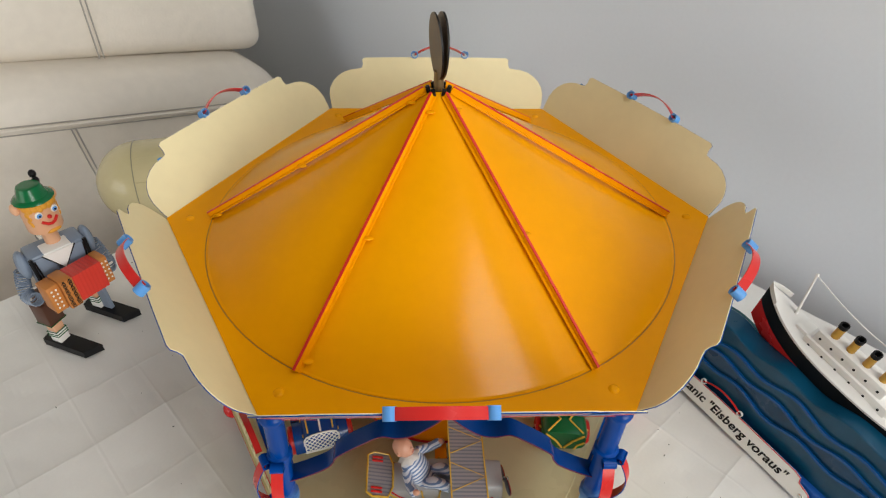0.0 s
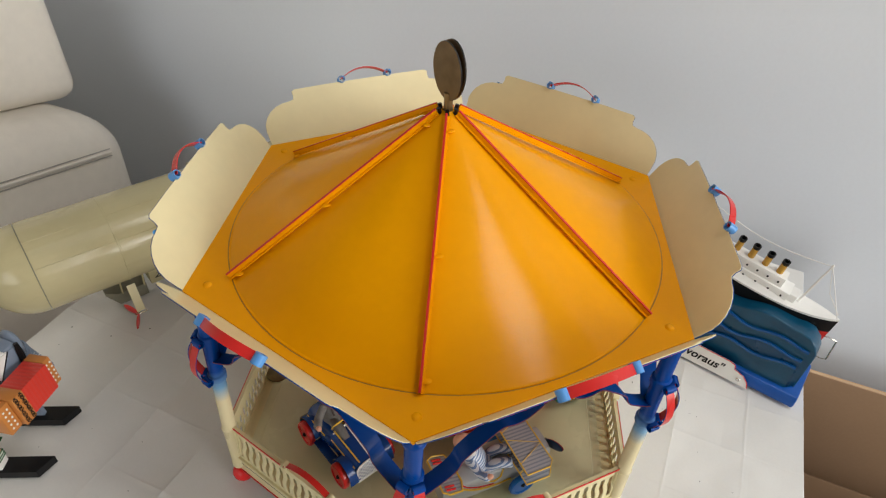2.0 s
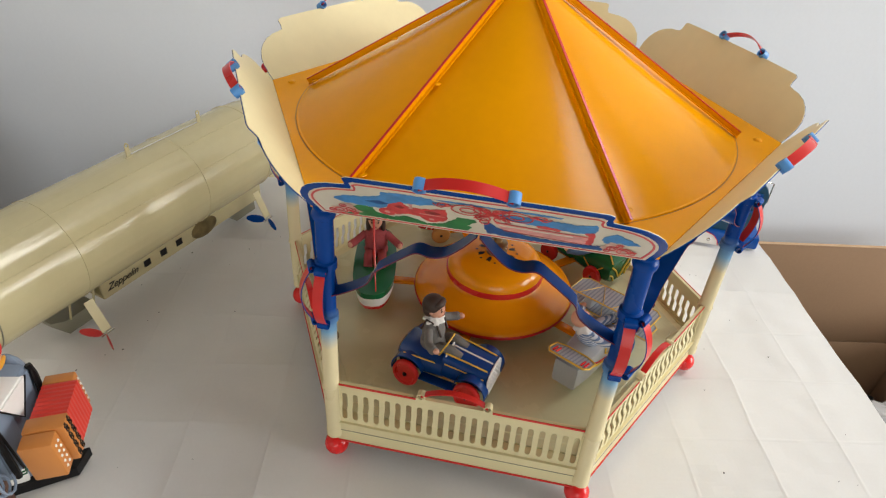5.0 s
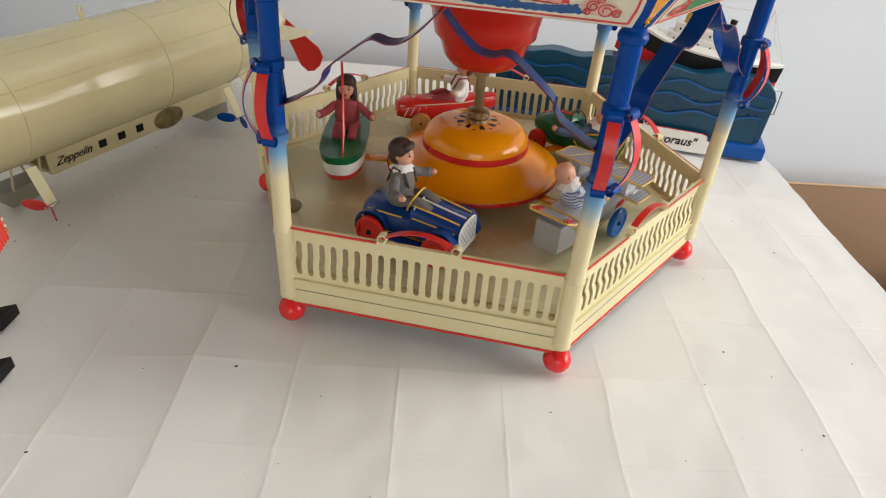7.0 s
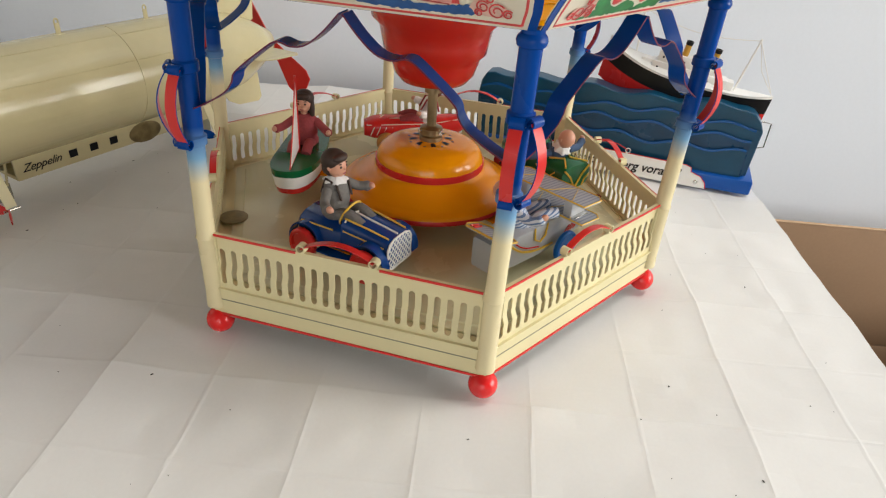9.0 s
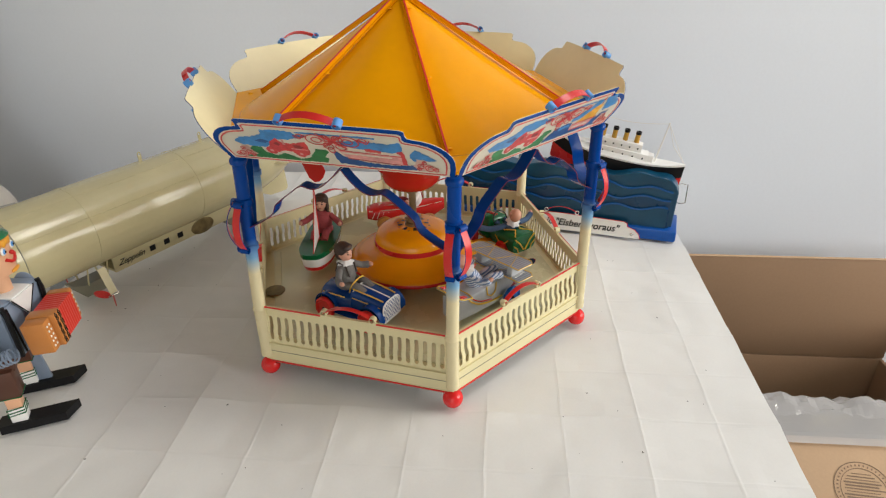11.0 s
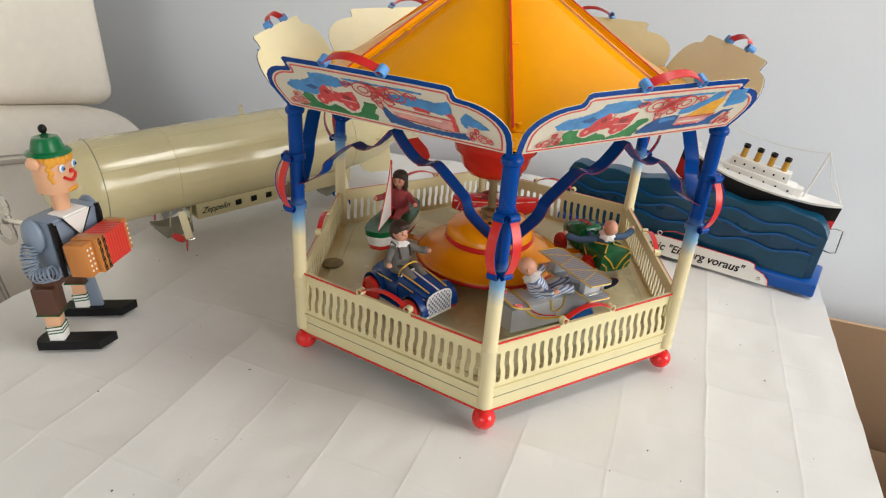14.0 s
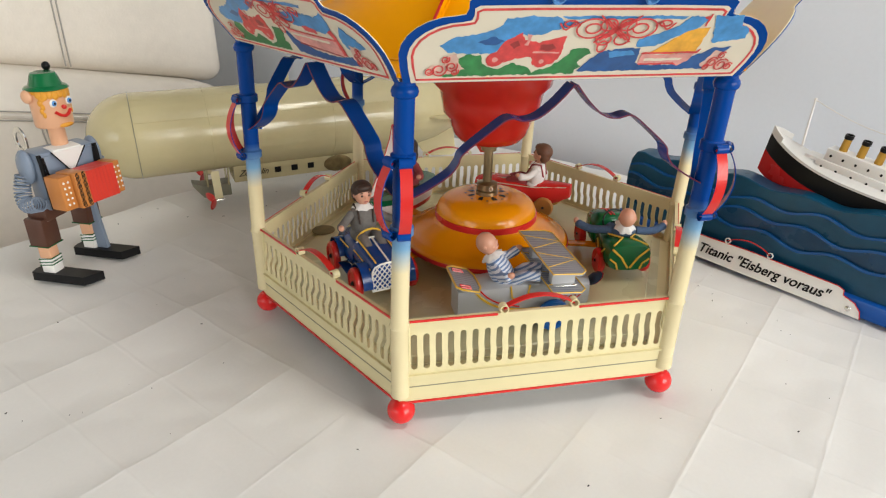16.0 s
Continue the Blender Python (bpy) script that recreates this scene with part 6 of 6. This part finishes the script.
# ---- the tin accordion player ----
def player():
    m = Matrix.Translation((-0.3935, 0.1225, 0)) @ pose(0, 0, 0, 0, 0, -22)
    b = Matrix.Translation((0.0135, -0.002, 0)) @ pose(0, 0, 0, 0, 0, -24)            # the upper body is turned further
    hd = b @ Matrix.Translation((0.0005, 0.002, 0.1995)) @ pose(0, 0, 0, 0, 0, 12) @ Matrix.Diagonal((0.90, 0.90, 0.84, 1)) @ Matrix.Translation((0, 0, -0.1995))
    s = Shape()
    # x: forward, y: to its left
    for sy in (-1, 1):
        y = sy * 0.0290
        shoe = [(-0.0195, -0.0085), (-0.0215, 0.0), (-0.0195, 0.0085), (0.046, 0.0085), (0.036, -0.0085)]
        s.plate([(x, y + yy) for x, yy in shoe][::-1], 0.0090, BLACK)
        s.box((-0.002, y, 0.0165), (0.0135, 0.0125, 0.0155), WHITE, bevel=0.001)
        s.box((-0.002, y, 0.0310), (0.0125, 0.0115, 0.0140), TOY_SKIN, bevel=0.001)
        s.box((-0.002, y, 0.0520), (0.0195, 0.0190, 0.0290), TOY_BROWN, bevel=0.0015)
        for z in (0.0240, 0.0205, 0.0175):
            s.tube([(-0.002 + 0.0071 * c, y + 0.0066 * d, z + 0.001 * c) for c, d in ((1, 1), (1, -1), (-1, -1), (-1, 1), (1, 1))], 0.0006, GREEN, 5)
        s.tube([(-0.002 + 0.0100 * c, y + 0.0098 * d, 0.0385) for c, d in ((1, 1), (1, -1), (-1, -1), (-1, 1), (1, 1))], 0.0006, GREEN, 5)
    s.box((-0.001, 0, 0.0690), (0.022, 0.066, 0.014), TOY_BROWN, bevel=0.003)
    s.box((0, 0, 0.1010), (0.028, 0.054, 0.056), TOY_GREY, b, bevel=0.004)
    s.box((0.0125, 0.0145, 0.1000), (0.006, 0.021, 0.052), TOY_GREY, b, bevel=0.002)
    s.box((0.0125, -0.0145, 0.1000), (0.006, 0.021, 0.052), TOY_GREY, b, bevel=0.002)
    s.plate([(-0.015, 0.0), (0.015, 0.0), (0.0, -0.022)], 0.0022, WHITE, b @ pose(0.0160, 0, 0.1285, 90, 0, 90))
    s.box((0.008, 0, 0.1290), (0.018, 0.026, 0.0022), WHITE, b, bevel=0.0006)
    s.tube([(0.0183, -0.0155, 0.1290), (0.0183, 0.0, 0.1060), (0.0183, 0.0155, 0.1290)], 0.0007, BLACK, 6, b)
    for y in (0.0255, -0.0255):
        s.tube([(0.0150, y, 0.1280), (0.0168, y, 0.1200), (0.0168, y * 0.95, 0.0760)], 0.0022, BLACK, 6, b)
    s.rod((0, 0, 0.1100), (0, 0, 0.1400), 0.0080, TOY_SKIN, seg=20, m=hd)
    s.lathe([(0.0, 0.1380), (0.0172, 0.1384), (0.0178, 0.1400), (0.0184, 0.1805), (0.0, 0.1805)], TOY_SKIN, hd, 32)
    for sy in (-1, 1):
        s.ball((-0.003, sy * 0.0205, 0.1725), (0.0066, 0.0040, 0.0072), TOY_SKIN, hd, seg=14)
        s.ball((0.0168, sy * 0.0085, 0.1655), (0.0016, 0.0042, 0.0044), WHITE, hd, seg=12)
        s.ball((0.0178, sy * 0.0086, 0.1655), (0.0014, 0.0027, 0.0029), SKY_BLUE, hd, seg=12)
        s.ball((0.0190, sy * 0.0086, 0.1655), (0.0010, 0.0012, 0.0013), BLACK, hd, seg=8)
        for k in range(5):
            g = radians(sy * (58 + 6 * (k % 2)))
            s.ball((0.0180 * math.cos(g), 0.0180 * math.sin(g), 0.1700 - 0.0042 * k), (0.0012, 0.0030 - 0.0003 * k, 0.0034), FIGURE_HAIR, hd, seg=10, turn=(0, 0, math.degrees(g)))
    s.lathe([(0.0184, 0.1745), (0.0190, 0.1760), (0.0190, 0.1795)], FIGURE_HAIR, hd, 32)
    s.ball((0.0198, 0, 0.1605), 0.0025, RED, hd, seg=12)
    s.tube([(0.0165, -0.0085, 0.1560), (0.0184, -0.0040, 0.1520), (0.0190, 0.0, 0.1508), (0.0184, 0.0040, 0.1520), (0.0165, 0.0085, 0.1560)], 0.0018, RED, 6, hd)
    s.ball((0.0176, 0.0, 0.1408), (0.0020, 0.0080, 0.0024), FIGURE_HAIR, hd, seg=10)
    s.lathe([(0.0, 0.1795), (0.0196, 0.1782), (0.0206, 0.1790), (0.0190, 0.1812), (0.0156, 0.1826), (0.0142, 0.1862), (0.0128, 0.1912), (0.0112, 0.1950), (0.0075, 0.1962), (0.0, 0.1938)], TOY_HAT, hd, 32)
    s.rod((-0.0145, 0.003, 0.180), (-0.0140, 0.006, 0.190), 0.0018, BLACK, m=hd, seg=8)
    s.ball((-0.0110, 0.0135, 0.1985), (0.0040, 0.0040, 0.0050), BLACK, hd, seg=12)
    s.ball((-0.0110, 0.0140, 0.1895), (0.0038, 0.0038, 0.0048), BLACK, hd, seg=12)
    for k in range(9):
        g = radians(-64 + 16 * k)
        s.ball((0.0184 * math.cos(g), 0.0184 * math.sin(g), 0.1745 - 0.0016 * (k % 2)), (0.0013, 0.0034, 0.0044), FIGURE_HAIR, hd, seg=10, turn=(0, 0, math.degrees(g)))
    s.box((0.006, 0.0290, 0.0345), (0.0160, 0.0050, 0.0540), TOY_GREY, bevel=0.0008, turn=(0, -6, 0))
    for y in (0.021, -0.021):
        s.strip([(0.0172, y * 1.10, 0.1255), (0.0178, y, 0.1000), (0.0172, y * 0.86, 0.0770)], (0, 1, 0), 0.0016, 0.0008, BLACK, m=b)
    # coil-spring arms
    for sy in (-1, 1):
        s.ball((-0.002, sy * 0.0310, 0.1150), (0.0115, 0.0062, 0.0165), TOY_GREY, b, seg=16)
        core = smooth_path([(-0.004, sy * 0.034, 0.108), (-0.005, sy * 0.038, 0.093), (0.003, sy * 0.040, 0.082), (0.020, sy * 0.036, 0.086)], 10)
        coil = []
        for i in range(len(core) * 5 - 4):
            p = core[i // 5].lerp(core[min(i // 5 + 1, len(core) - 1)], (i % 5) / 5)
            d = (core[min(i // 5 + 1, len(core) - 1)] - core[max(i // 5 - 1, 0)]).normalized()
            e1 = d.cross(Vector((0, 1, 0))).normalized()
            e2 = d.cross(e1)
            coil.append(p + 0.0066 * (math.cos(i * 0.62) * e1 + math.sin(i * 0.62) * e2))
        s.tube(coil, 0.0009, TOY_GREY, 5, b)
    # winding key at the back
    s.rod((-0.014, 0, 0.106), (-0.066, 0, 0.106), 0.0031, STEEL, seg=10, m=b)
    s.box((-0.0710, 0, 0.106), (0.0130, 0.0016, 0.0110), STEEL, b, bevel=0.0005)
    for sy in (-1, 1):
        ring = [(-0.0770 + 0.0108 * math.cos(radians(g)), 0.0, 0.106 + sy * (0.0138 + 0.0112 * math.sin(radians(g)))) for g in range(0, 361, 18)]
        s.strip(ring, (0, 1, 0), 0.0016, 0.0054, STEEL, m=b)
    ob = s.link("tin_figure", smooth=40)
    ob.matrix_basis = m
    tagged(ob, "tin wind-up figure in green hat and grey jacket holding an accordion", "toy figure", "tin toys")

    a = thing("toy_accordion", m @ b @ pose(0.0375, 0.002, 0.0985, 0, -4, 10) @ Matrix.Diagonal((0.74, 0.80, 0.80, 1)), "red accordion with orange ends and white buttons held by figure", "accordion")
    s = Shape()
    n, y0, y1 = 8, -0.0100, 0.0270
    folds = []
    for i in range(2 * n + 1):
        y, k = y0 + (y1 - y0) * i / (2 * n), 1.0 if i % 2 else 0.975
        folds.append([(0.0152 * k, y, 0.0190 * k), (-0.0152 * k, y, 0.0190 * k), (-0.0152 * k, y, -0.0190 * k), (0.0152 * k, y, -0.0190 * k)])
    loft(s, folds, BELLOWS)
    s.link("bellows", a, "red bellows with shallow pleats", smooth=0)
    s = Shape()
    s.box((0, -0.0180, 0), (0.0335, 0.0150, 0.0410), WOOD_ORANGE, bevel=0.0012)
    panel = s.link("scroll_block", a, "orange painted block with black scrollwork")
    for y in (-0.0218, -0.0143):
        s = Shape()
        for i in range(4):
            z = -0.0150 + 0.0100 * i
            for da in (0, 180):
                s.tube([(0.0171, y + 0.0030 * math.cos(radians(a2 + da)) * (a2 / 330), z + 0.0046 * math.sin(radians(a2 + da)) * (a2 / 330)) for a2 in range(30, 331, 25)], 0.00055, BLACK, 5)
            s.ball((0.0168, y, z + 0.0048), (0.0005, 0.0016, 0.0007), BLACK, seg=8)
        s.link("scrollwork", panel, "black painted scrollwork")
    for y, w, cols in ((-0.0335, 0.0150, 2), (0.0325, 0.0105, 2)):
        s = Shape()
        s.box((-0.0025, y, 0), (0.0270, w, 0.0385), WOOD_ORANGE, bevel=0.0014)
        end = s.link("end_block", a, "orange painted end block")
        s = Shape()
        for i in range(5):
            for k in range(cols):
                s.ball((0.0112, y + (k - 0.5) * 0.0052, -0.0125 + 0.0062 * i), (0.0010, 0.0013, 0.0014), WHITE, seg=8)
        s.link("buttons", end, "white buttons")


player()
